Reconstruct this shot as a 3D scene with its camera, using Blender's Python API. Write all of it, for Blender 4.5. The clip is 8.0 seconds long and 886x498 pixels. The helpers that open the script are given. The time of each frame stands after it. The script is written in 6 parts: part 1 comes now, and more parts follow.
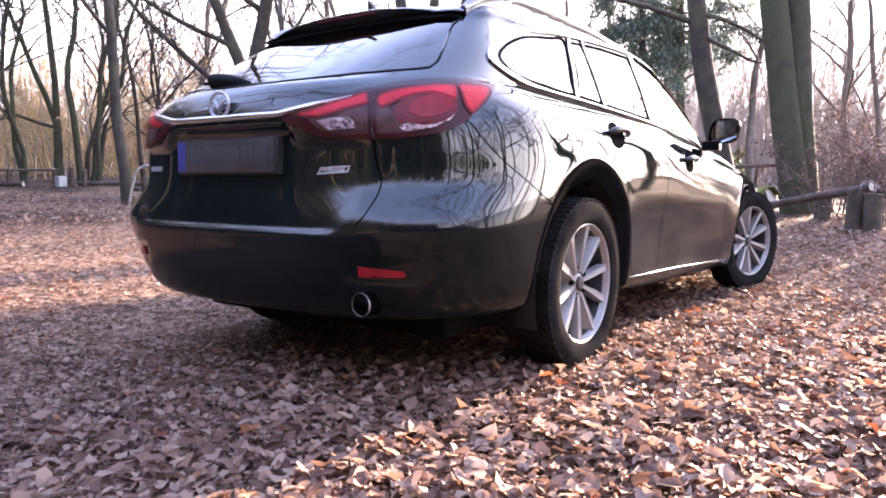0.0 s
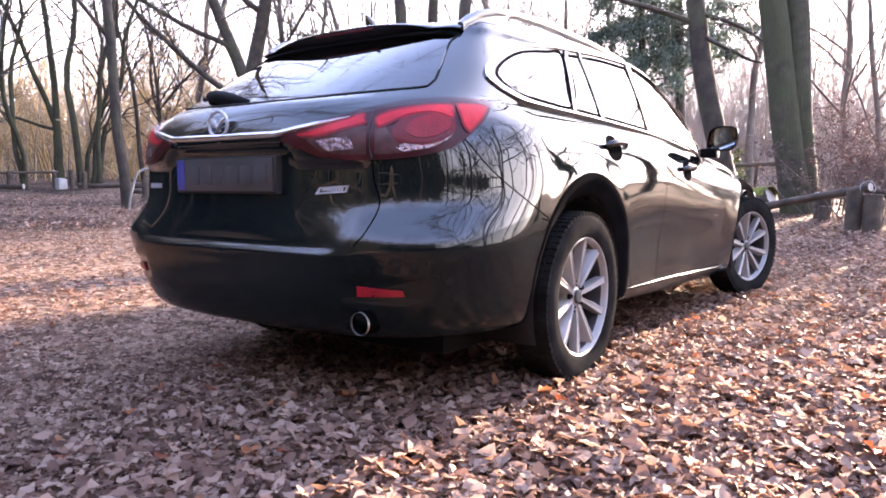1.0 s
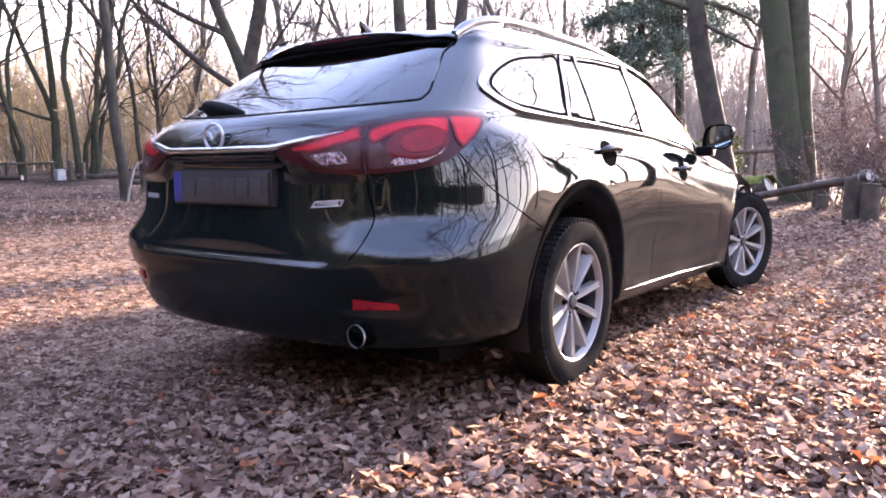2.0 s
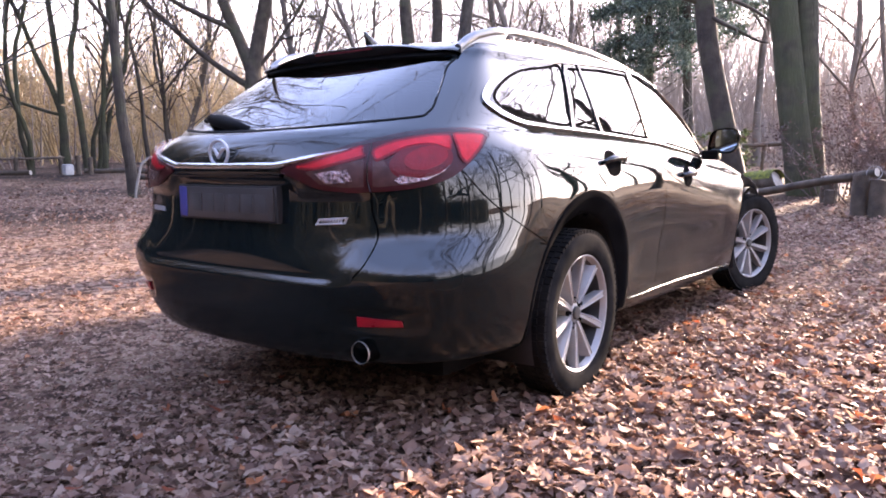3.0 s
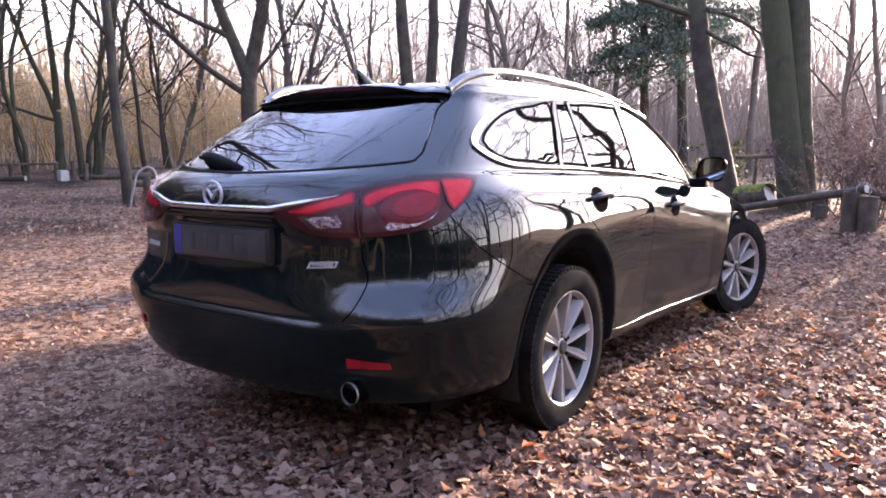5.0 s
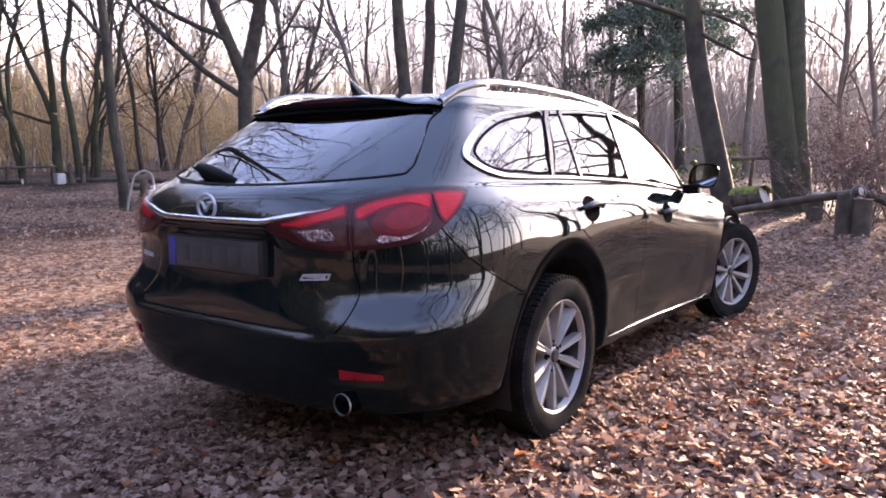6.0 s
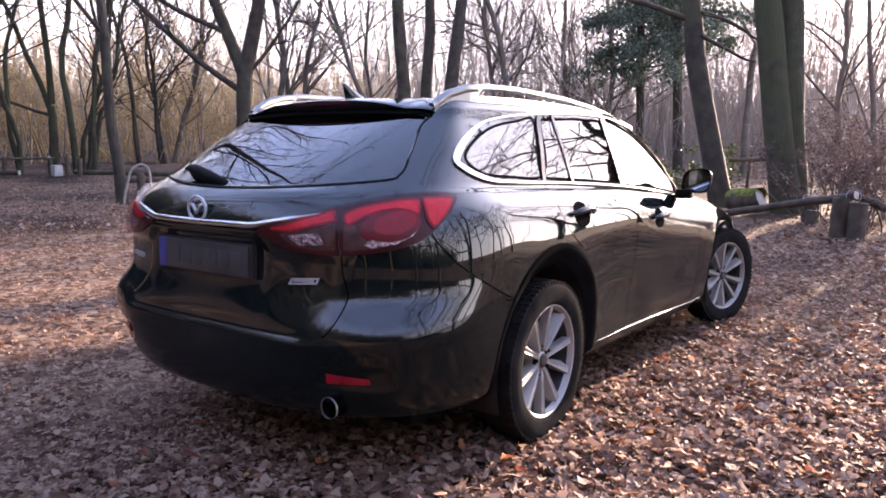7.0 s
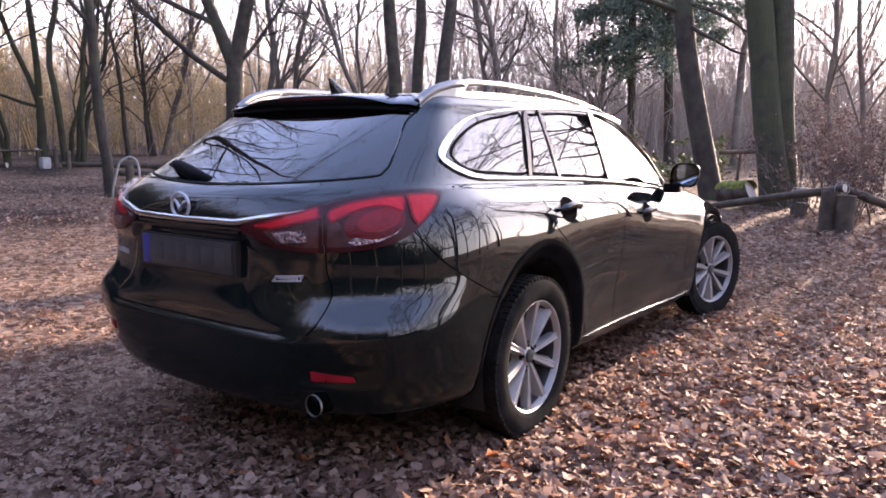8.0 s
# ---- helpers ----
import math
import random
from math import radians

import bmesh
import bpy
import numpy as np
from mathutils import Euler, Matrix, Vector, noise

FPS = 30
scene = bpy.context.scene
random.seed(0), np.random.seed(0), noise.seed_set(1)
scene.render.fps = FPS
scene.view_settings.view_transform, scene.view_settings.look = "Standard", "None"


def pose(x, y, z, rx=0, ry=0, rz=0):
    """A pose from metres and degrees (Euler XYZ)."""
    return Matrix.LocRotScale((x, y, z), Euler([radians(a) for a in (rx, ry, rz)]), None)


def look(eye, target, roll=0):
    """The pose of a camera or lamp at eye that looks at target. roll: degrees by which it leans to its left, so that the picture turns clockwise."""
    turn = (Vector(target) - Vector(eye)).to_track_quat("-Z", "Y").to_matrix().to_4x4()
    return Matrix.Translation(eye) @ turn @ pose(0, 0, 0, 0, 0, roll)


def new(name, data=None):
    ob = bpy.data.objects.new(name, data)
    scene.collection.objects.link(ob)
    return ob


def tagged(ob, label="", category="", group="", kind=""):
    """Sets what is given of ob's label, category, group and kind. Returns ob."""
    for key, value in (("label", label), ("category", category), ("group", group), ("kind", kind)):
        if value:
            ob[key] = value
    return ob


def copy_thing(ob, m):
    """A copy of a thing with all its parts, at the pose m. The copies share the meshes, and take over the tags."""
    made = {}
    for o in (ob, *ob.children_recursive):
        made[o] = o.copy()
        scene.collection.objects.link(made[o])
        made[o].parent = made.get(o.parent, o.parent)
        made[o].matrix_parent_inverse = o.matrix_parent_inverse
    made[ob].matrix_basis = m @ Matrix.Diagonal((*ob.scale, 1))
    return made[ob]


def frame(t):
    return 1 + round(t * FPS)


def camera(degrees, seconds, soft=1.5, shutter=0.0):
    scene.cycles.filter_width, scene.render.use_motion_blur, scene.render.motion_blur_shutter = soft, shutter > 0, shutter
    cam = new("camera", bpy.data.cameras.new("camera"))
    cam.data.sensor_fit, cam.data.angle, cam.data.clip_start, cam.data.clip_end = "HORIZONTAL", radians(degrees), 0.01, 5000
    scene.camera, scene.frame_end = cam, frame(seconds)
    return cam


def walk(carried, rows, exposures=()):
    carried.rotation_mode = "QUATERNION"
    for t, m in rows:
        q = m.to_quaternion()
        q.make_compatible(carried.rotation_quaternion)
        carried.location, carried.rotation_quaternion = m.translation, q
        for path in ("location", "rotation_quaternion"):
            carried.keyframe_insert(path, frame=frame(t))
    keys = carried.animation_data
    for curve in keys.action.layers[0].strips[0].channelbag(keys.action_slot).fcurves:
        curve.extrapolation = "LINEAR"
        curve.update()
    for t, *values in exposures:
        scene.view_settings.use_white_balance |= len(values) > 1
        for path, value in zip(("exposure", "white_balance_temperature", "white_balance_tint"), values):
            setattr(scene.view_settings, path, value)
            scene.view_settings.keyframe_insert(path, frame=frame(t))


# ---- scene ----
cam = camera(63.9, 8.0, soft=1.80)
EXPOSURE = 2.99
KELVIN, TINT = 8300, 27
PATH = [
    (0, (2.064, -1.577, 0.72), (0.912, 0.048, 0.542), 0.4),
    (0.5, (2.063, -1.577, 0.753), (0.908, 0.045, 0.568), 0.5),
    (1, (2.074, -1.579, 0.789), (0.921, 0.045, 0.604), 0.1),
    (2.5, (2.104, -1.581, 0.925), (0.953, 0.037, 0.68), -0.4),
    (3, (2.108, -1.577, 0.966), (0.944, 0.029, 0.713), -0.4),
    (3.5, (2.11, -1.589, 1.009), (0.928, 0.003, 0.746), 0.1),
    (4, (2.123, -1.591, 1.052), (0.949, 0.006, 0.787), 0.4),
    (4.5, (2.138, -1.593, 1.083), (0.975, 0.015, 0.833), 0.3),
    (6, (2.181, -1.598, 1.148), (1.031, 0.02, 0.905), -0.1),
    (6.5, (2.198, -1.593, 1.169), (1.052, 0.028, 0.921), 0.3),
    (7, (2.212, -1.587, 1.184), (1.068, 0.033, 0.929), 0.7),
    (7.5, (2.218, -1.575, 1.195), (1.084, 0.051, 0.927), 0.5),
    (8, (2.228, -1.565, 1.201), (1.103, 0.066, 0.923), 0.7),
]
walk(cam, [(t, look(eye, target, roll)) for t, eye, target, roll in PATH], exposures=[(t, EXPOSURE + e, KELVIN, TINT) for t, e in ((0, 0.66), (1, 0.7), (2.5, 0.56), (4.5, 0.35), (6, 0.04), (8, -0.12))])

# ---- light ----
SUN = Vector((0.087, 0.976, 0.20)).normalized()
world = bpy.data.worlds.new("world")
scene.world = world
world.use_nodes = True
wn = world.node_tree.nodes
sky = wn.new("ShaderNodeTexSky")
sky.sky_type = "NISHITA"
sky.sun_disc = False
sky.sun_elevation = math.asin(SUN.z)
sky.sun_rotation = math.atan2(SUN.x, SUN.y)
sky.air_density, sky.dust_density, sky.ozone_density = 0.4, 0.6, 1.5
wn["Background"].inputs["Strength"].default_value = 0.100
# high thin cloud over most of the sky: white towards the horizon and round the sun, blue overhead
wl = world.node_tree.links
where, parts, fade = wn.new("ShaderNodeTexCoord"), wn.new("ShaderNodeSeparateXYZ"), wn.new("ShaderNodeValToRGB")
wl.new(where.outputs["Generated"], parts.inputs[0])
wl.new(parts.outputs["Z"], fade.inputs["Fac"])
fade.color_ramp.elements[0].position, fade.color_ramp.elements[0].color = 0.12, (5.5, 6.4, 7.7, 1)
fade.color_ramp.elements[1].position, fade.color_ramp.elements[1].color = 0.55, (2.3, 3.7, 7.4, 1)
fade.color_ramp.elements.new(0.80).color = (1.25, 2.2, 4.7, 1)
veil = wn.new("ShaderNodeMix")
veil.data_type = "RGBA"
veil.inputs[0].default_value = 0.8
wl.new(sky.outputs["Color"], veil.inputs[6])
wl.new(fade.outputs["Color"], veil.inputs[7])
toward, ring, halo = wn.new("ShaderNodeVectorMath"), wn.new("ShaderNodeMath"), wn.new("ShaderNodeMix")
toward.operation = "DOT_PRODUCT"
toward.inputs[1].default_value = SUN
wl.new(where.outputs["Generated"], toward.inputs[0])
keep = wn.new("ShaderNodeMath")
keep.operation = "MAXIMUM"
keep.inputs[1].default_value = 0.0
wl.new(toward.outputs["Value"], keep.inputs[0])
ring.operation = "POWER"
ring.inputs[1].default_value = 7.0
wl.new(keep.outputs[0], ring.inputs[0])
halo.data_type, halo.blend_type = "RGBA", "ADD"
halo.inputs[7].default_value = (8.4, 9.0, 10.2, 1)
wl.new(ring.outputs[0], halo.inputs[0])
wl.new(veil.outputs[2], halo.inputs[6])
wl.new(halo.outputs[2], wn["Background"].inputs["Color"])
sun = new("sun", bpy.data.lights.new("sun", "SUN"))
sun.data.energy, sun.data.angle, sun.data.color = 4.8, radians(0.6), (1.0, 0.92, 0.83)
sun.matrix_world = look((0, 0, 30), Vector((0, 0, 30)) - SUN)


# ---- materials ----
def mat(name, colors, rough=0.6, metal=0.0, scale=8.0, bump=0.0, bump_scale=40.0, coat=0.0, spec=0.5, island=False, rough_var=0.1):
    """A surface whose colour wanders between the given colours at two scales, with fine relief."""
    m = bpy.data.materials.new(name)
    m.use_nodes = True
    n, l = m.node_tree.nodes, m.node_tree.links
    p = n["Principled BSDF"]
    p.inputs["Metallic"].default_value = metal
    p.inputs["Coat Weight"].default_value = coat
    p.inputs["Coat Roughness"].default_value = 0.02
    p.inputs["Specular IOR Level"].default_value = spec
    tc = n.new("ShaderNodeTexCoord")
    big = n.new("ShaderNodeTexNoise")
    big.inputs["Scale"].default_value, big.inputs["Detail"].default_value = scale, 6.0
    l.new(tc.outputs["Object"], big.inputs["Vector"])
    ramp = n.new("ShaderNodeValToRGB")
    while len(ramp.color_ramp.elements) < len(colors):
        ramp.color_ramp.elements.new(0.5)
    for i, c in enumerate(colors):
        e = ramp.color_ramp.elements[i]
        e.position, e.color = 0.3 + 0.4 * i / max(1, len(colors) - 1), (*c, 1)
    if island:
        g = n.new("ShaderNodeNewGeometry")
        add = n.new("ShaderNodeMath")
        add.operation = "MULTIPLY_ADD"
        l.new(g.outputs["Random Per Island"], add.inputs[0])
        add.inputs[1].default_value = 0.75
        sub = n.new("ShaderNodeMath")
        sub.operation = "MULTIPLY_ADD"
        l.new(big.outputs["Fac"], sub.inputs[0])
        sub.inputs[1].default_value, sub.inputs[2].default_value = 0.5, -0.12
        l.new(sub.outputs[0], add.inputs[2])
        l.new(add.outputs[0], ramp.inputs["Fac"])
    else:
        l.new(big.outputs["Fac"], ramp.inputs["Fac"])
    l.new(ramp.outputs["Color"], p.inputs["Base Color"])
    mr = n.new("ShaderNodeMapRange")
    mr.inputs["To Min"].default_value, mr.inputs["To Max"].default_value = max(0.0, rough - rough_var), min(1.0, rough + rough_var)
    l.new(big.outputs["Fac"], mr.inputs["Value"])
    l.new(mr.outputs[0], p.inputs["Roughness"])
    if bump:
        fine = n.new("ShaderNodeTexNoise")
        fine.inputs["Scale"].default_value, fine.inputs["Detail"].default_value = bump_scale, 5.0
        l.new(tc.outputs["Object"], fine.inputs["Vector"])
        b = n.new("ShaderNodeBump")
        b.inputs["Strength"].default_value, b.inputs["Distance"].default_value = bump, 0.02
        l.new(fine.outputs["Fac"], b.inputs["Height"])
        l.new(b.outputs["Normal"], p.inputs["Normal"])
    return m


def bark(name, dark, light, moss, moss_amount):
    """Furrowed bark, with green algae in patches."""
    m = mat(name, (dark, light), 0.9, scale=5.0)
    n, l = m.node_tree.nodes, m.node_tree.links
    p = n["Principled BSDF"]
    tc = n.new("ShaderNodeTexCoord")
    stretch = n.new("ShaderNodeMapping")
    stretch.inputs["Scale"].default_value = (1.0, 1.0, 0.18)
    l.new(tc.outputs["Object"], stretch.inputs["Vector"])
    fur = n.new("ShaderNodeTexNoise")
    fur.inputs["Scale"].default_value, fur.inputs["Detail"].default_value = 34.0, 6.0
    l.new(stretch.outputs[0], fur.inputs["Vector"])
    b = n.new("ShaderNodeBump")
    b.inputs["Strength"].default_value, b.inputs["Distance"].default_value = 0.8, 0.03
    l.new(fur.outputs["Fac"], b.inputs["Height"])
    l.new(b.outputs["Normal"], p.inputs["Normal"])
    patch = n.new("ShaderNodeTexNoise")
    patch.inputs["Scale"].default_value, patch.inputs["Detail"].default_value = 1.6, 4.0
    l.new(tc.outputs["Object"], patch.inputs["Vector"])
    ramp = n.new("ShaderNodeValToRGB")
    ramp.color_ramp.elements[0].position, ramp.color_ramp.elements[0].color = 0.62 - 0.3 * moss_amount, (0, 0, 0, 1)
    ramp.color_ramp.elements[1].position, ramp.color_ramp.elements[1].color = 0.85 - 0.3 * moss_amount, (1, 1, 1, 1)
    l.new(patch.outputs["Fac"], ramp.inputs["Fac"])
    mix = n.new("ShaderNodeMix")
    mix.data_type = "RGBA"
    old = p.inputs["Base Color"].links[0].from_socket
    l.new(ramp.outputs["Color"], mix.inputs[0])
    l.new(old, mix.inputs[6])
    mix.inputs[7].default_value = (*moss, 1)
    l.new(mix.outputs[2], p.inputs["Base Color"])
    return m


def glass(name, tint, ior=1.75, gain=1.0):
    """Tinted glass: clear through, with the mirror of its surface on top."""
    m = bpy.data.materials.new(name)
    m.use_nodes = True
    n, l = m.node_tree.nodes, m.node_tree.links
    n.remove(n["Principled BSDF"])
    clear, gloss, mix, fres = n.new("ShaderNodeBsdfTransparent"), n.new("ShaderNodeBsdfGlossy"), n.new("ShaderNodeMixShader"), n.new("ShaderNodeFresnel")
    clear.inputs["Color"].default_value = (*tint, 1)
    gloss.inputs["Roughness"].default_value = 0.01
    fres.inputs["IOR"].default_value = ior
    soft = n.new("ShaderNodeMath")
    soft.operation = "MULTIPLY"
    soft.inputs[1].default_value = gain
    l.new(fres.outputs[0], soft.inputs[0])
    l.new(soft.outputs[0], mix.inputs[0])
    l.new(clear.outputs[0], mix.inputs[1])
    l.new(gloss.outputs[0], mix.inputs[2])
    l.new(mix.outputs[0], n["Material Output"].inputs["Surface"])
    return m


def car_paint(name, ior=1.64, haze=0.30):
    """Black paint under clear coat, with a film of road dust that thickens towards the sills."""
    m = mat(name, ((0.0026, 0.006, 0.0066), (0.004, 0.0092, 0.010)), 0.5, scale=2.0, coat=1.0, spec=0.0, rough_var=0.04)
    n, l = m.node_tree.nodes, m.node_tree.links
    p = n["Principled BSDF"]
    p.inputs["Coat IOR"].default_value = ior
    tc, sep = n.new("ShaderNodeTexCoord"), n.new("ShaderNodeSeparateXYZ")
    l.new(tc.outputs["Object"], sep.inputs[0])
    film = n.new("ShaderNodeMapRange")
    film.inputs["From Min"].default_value, film.inputs["From Max"].default_value = 0.85, 0.30
    l.new(sep.outputs["Z"], film.inputs["Value"])
    spots = n.new("ShaderNodeTexNoise")
    spots.inputs["Scale"].default_value, spots.inputs["Detail"].default_value = 2.5, 2.0
    l.new(tc.outputs["Object"], spots.inputs["Vector"])
    mul = n.new("ShaderNodeMath")
    mul.operation = "MULTIPLY"
    l.new(film.outputs[0], mul.inputs[0])
    l.new(spots.outputs["Fac"], mul.inputs[1])
    rough = n.new("ShaderNodeMapRange")
    rough.inputs["To Min"].default_value, rough.inputs["To Max"].default_value = 0.015, haze
    l.new(mul.outputs[0], rough.inputs["Value"])
    l.new(rough.outputs[0], p.inputs["Coat Roughness"])
    mix = n.new("ShaderNodeMix")
    mix.data_type = "RGBA"
    amount = n.new("ShaderNodeMath")
    amount.operation = "MULTIPLY"
    amount.inputs[1].default_value = 0.025
    l.new(mul.outputs[0], amount.inputs[0])
    l.new(amount.outputs[0], mix.inputs[0])
    l.new(p.inputs["Base Color"].links[0].from_socket, mix.inputs[6])
    mix.inputs[7].default_value = (0.06, 0.05, 0.042, 1)
    l.new(mix.outputs[2], p.inputs["Base Color"])
    return m


PAINT = car_paint("black_paint")
GAP = mat("gap_shadow", ((0.002, 0.002, 0.002), (0.004, 0.004, 0.004)), 1.0, spec=0.0)
GLOSS_BLACK = mat("gloss_black", ((0.004, 0.004, 0.005), (0.008, 0.008, 0.009)), 0.12, scale=5.0, rough_var=0.03)
PLASTIC = mat("black_plastic", ((0.012, 0.012, 0.013), (0.022, 0.022, 0.023)), 0.55, scale=20.0, bump=0.1, bump_scale=300.0)
RUBBER = mat("tyre_rubber", ((0.011, 0.011, 0.011), (0.026, 0.025, 0.024)), 0.95, spec=0.0, scale=9.0, bump=0.15, bump_scale=120.0)
CHROME = mat("chrome", ((0.55, 0.56, 0.57), (0.64, 0.65, 0.66)), 0.10, 1.0, scale=10.0, rough_var=0.03)
ALLOY = mat("alloy", ((0.25, 0.246, 0.243), (0.33, 0.325, 0.32)), 0.46, 0.35, scale=14.0, rough_var=0.08)
# rim barrel and brake disc: shade behind the spokes painted near black
BARREL = mat("shaded_alloy", ((0.015, 0.015, 0.016), (0.045, 0.045, 0.046)), 0.6, 0.0, scale=14.0)
# the body's paint again, coat dimmed to imitate mirroring shadowed ground
SKIRT = car_paint("dim_reflection_paint", 1.32, 0.35)
FLARE = mat("dull_black", ((0.003, 0.003, 0.0035), (0.006, 0.006, 0.006)), 0.65, scale=6.0, spec=0.06)
ARCH = mat("matte_black", ((0.004, 0.004, 0.0045), (0.009, 0.009, 0.0095)), 1.0, scale=6.0, spec=0.0)
STEEL = mat("worn_steel", ((0.2, 0.19, 0.18), (0.42, 0.41, 0.4)), 0.4, 0.9, scale=30.0, bump=0.1)
SILVER = mat("silver_rail", ((0.20, 0.205, 0.21), (0.28, 0.285, 0.295)), 0.42, 0.9, scale=10.0, rough_var=0.05)
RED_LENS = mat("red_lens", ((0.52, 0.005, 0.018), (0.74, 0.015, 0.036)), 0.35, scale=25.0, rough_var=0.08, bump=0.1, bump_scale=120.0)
DARK_RED = mat("dark_red_lens", ((0.030, 0.004, 0.007), (0.060, 0.005, 0.011)), 0.35, scale=18.0, rough_var=0.08)
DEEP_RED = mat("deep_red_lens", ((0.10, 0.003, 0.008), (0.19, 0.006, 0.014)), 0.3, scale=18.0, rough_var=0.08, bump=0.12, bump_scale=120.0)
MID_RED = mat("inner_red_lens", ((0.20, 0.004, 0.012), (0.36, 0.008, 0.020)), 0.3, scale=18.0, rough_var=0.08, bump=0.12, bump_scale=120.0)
BRAKE = mat("dark_brake_lens", ((0.07, 0.004, 0.008), (0.12, 0.007, 0.012)), 0.4, scale=18.0, spec=0.3)
SMOKE = mat("smoked_lens", ((0.045, 0.026, 0.026), (0.10, 0.066, 0.064)), 0.35, scale=30.0, rough_var=0.08)
CLEAR = mat("clear_reflector", ((0.16, 0.16, 0.17), (0.70, 0.70, 0.72)), 0.15, 0.7, scale=60.0, bump=0.6, bump_scale=90.0)
PLATE = mat("plate", ((0.03, 0.028, 0.028), (0.06, 0.055, 0.055)), 0.35, scale=6.0)
PLATE_BAR = mat("plate_bar", ((0.03, 0.03, 0.033), (0.06, 0.06, 0.06)), 0.5, scale=12.0)
BLUE = mat("plate_blue", ((0.03, 0.035, 0.16), (0.045, 0.05, 0.22)), 0.4, scale=12.0)
TRIM_CLOTH = mat("seat_cloth", ((0.012, 0.012, 0.013), (0.03, 0.03, 0.032)), 0.9, scale=30.0, bump=0.2, bump_scale=300.0)
LAMP_GLASS = glass("lamp_glass", (0.94, 0.80, 0.80), 1.45, 0.12)
PRIVACY = glass("privacy_glass", (0.08, 0.09, 0.10), 1.95)
SIDE_PRIVACY = glass("side_privacy_glass", (0.06, 0.066, 0.07), 2.2)
CLEARGLASS = glass("window_glass", (0.6, 0.65, 0.63))
BADGE = mat("bright_badge", ((0.42, 0.43, 0.45), (0.54, 0.55, 0.57)), 0.35, 0.4, scale=20.0)
MIRROR = mat("mirror_glass", ((0.8, 0.82, 0.84), (0.84, 0.86, 0.88)), 0.02, 1.0, rough_var=0.01)
BARK = bark("brown_bark", (0.022, 0.017, 0.013), (0.07, 0.056, 0.043), (0.065, 0.07, 0.035), 0.35)
GREEN_BARK = bark("mossy_bark", (0.024, 0.022, 0.014), (0.074, 0.068, 0.042), (0.048, 0.056, 0.024), 0.7)
TWIG = mat("twig_bark", ((0.028, 0.022, 0.018), (0.085, 0.066, 0.055)), 0.9, scale=3.0)
# shade among the unseen thicket's stems is put into this dark colour
SHADED_WOOD = mat("shaded_stems", ((0.010, 0.012, 0.010), (0.032, 0.034, 0.029)), 0.95, scale=1.0)
# backlit distance haze is put into this pale twig colour
HAZE_TWIG = mat("haze_tint_twig", ((0.28, 0.235, 0.205), (0.48, 0.41, 0.36)), 0.95, scale=0.3)
# paler bark for farther trees, with distance haze in its colour
HAZE_BARK = mat("haze_tint_bark", ((0.07, 0.058, 0.047), (0.17, 0.142, 0.118)), 0.95, scale=2.0)
RED_TWIG = mat("beech_twig", ((0.06, 0.042, 0.036), (0.15, 0.11, 0.095)), 0.9, scale=3.0)
# bright golden colour painted for low sunlight that doesn't reach these stems
SUN_TINT_TWIG = mat("sun_tint_twig", ((0.38, 0.30, 0.17), (0.60, 0.46, 0.26), (0.80, 0.63, 0.38)), 0.9, scale=0.25)
NEEDLE = mat("needles", ((0.04, 0.066, 0.05), (0.11, 0.15, 0.11)), 0.7, scale=2.0, island=True)
RUSSET = mat("russet_leaf", ((0.05, 0.028, 0.024), (0.105, 0.062, 0.052), (0.16, 0.104, 0.088)), 0.75, scale=3.0, island=True)
GOLD = mat("tan_leaf", ((0.30, 0.21, 0.11), (0.44, 0.32, 0.18), (0.52, 0.41, 0.25)), 0.75, scale=1.0, island=True)
LEAF = mat("fallen_leaf", ((0.145, 0.079, 0.059), (0.232, 0.129, 0.093), (0.300, 0.180, 0.132), (0.365, 0.243, 0.185)), 0.75, scale=7.0, island=True, spec=0.15, rough_var=0.15)
ORANGE = mat("orange_leaf", ((0.22, 0.058, 0.030), (0.34, 0.105, 0.045), (0.40, 0.17, 0.085)), 0.7, scale=7.0, island=True, spec=0.15)
WEATHERED = mat("weathered_wood", ((0.036, 0.027, 0.020), (0.115, 0.087, 0.064)), 0.85, scale=6.0, bump=0.5, bump_scale=30.0)
CUT = mat("cut_wood", ((0.35, 0.30, 0.24), (0.62, 0.58, 0.50)), 0.8, scale=10.0, bump=0.2)
MOSS = mat("bright_moss", ((0.05, 0.065, 0.012), (0.24, 0.25, 0.04)), 0.95, scale=14.0, bump=1.0, bump_scale=60.0)
HOOP = mat("dull_galvanised", ((0.20, 0.185, 0.165), (0.36, 0.335, 0.30)), 0.6, 0.2, scale=12.0, rough_var=0.1)
STONE = mat("pale_stone", ((0.30, 0.29, 0.27), (0.5, 0.49, 0.47)), 0.8, scale=6.0, bump=0.3)


def let_through(m, share):
    """Thin leaves let part of the light through; on twigs this imitates backlit haze."""
    n, l = m.node_tree.nodes, m.node_tree.links
    p, thin, mix = n["Principled BSDF"], n.new("ShaderNodeBsdfTranslucent"), n.new("ShaderNodeMixShader")
    l.new(p.inputs["Base Color"].links[0].from_socket, thin.inputs["Color"])
    mix.inputs[0].default_value = share
    l.new(p.outputs[0], mix.inputs[1])
    l.new(thin.outputs[0], mix.inputs[2])
    l.new(mix.outputs[0], n["Material Output"].inputs["Surface"])


for m, share in ((LEAF, 0.3), (ORANGE, 0.35), (GOLD, 0.6), (RUSSET, 0.15), (NEEDLE, 0.3), (HAZE_TWIG, 0.35), (SUN_TINT_TWIG, 0.4)):
    let_through(m, share)


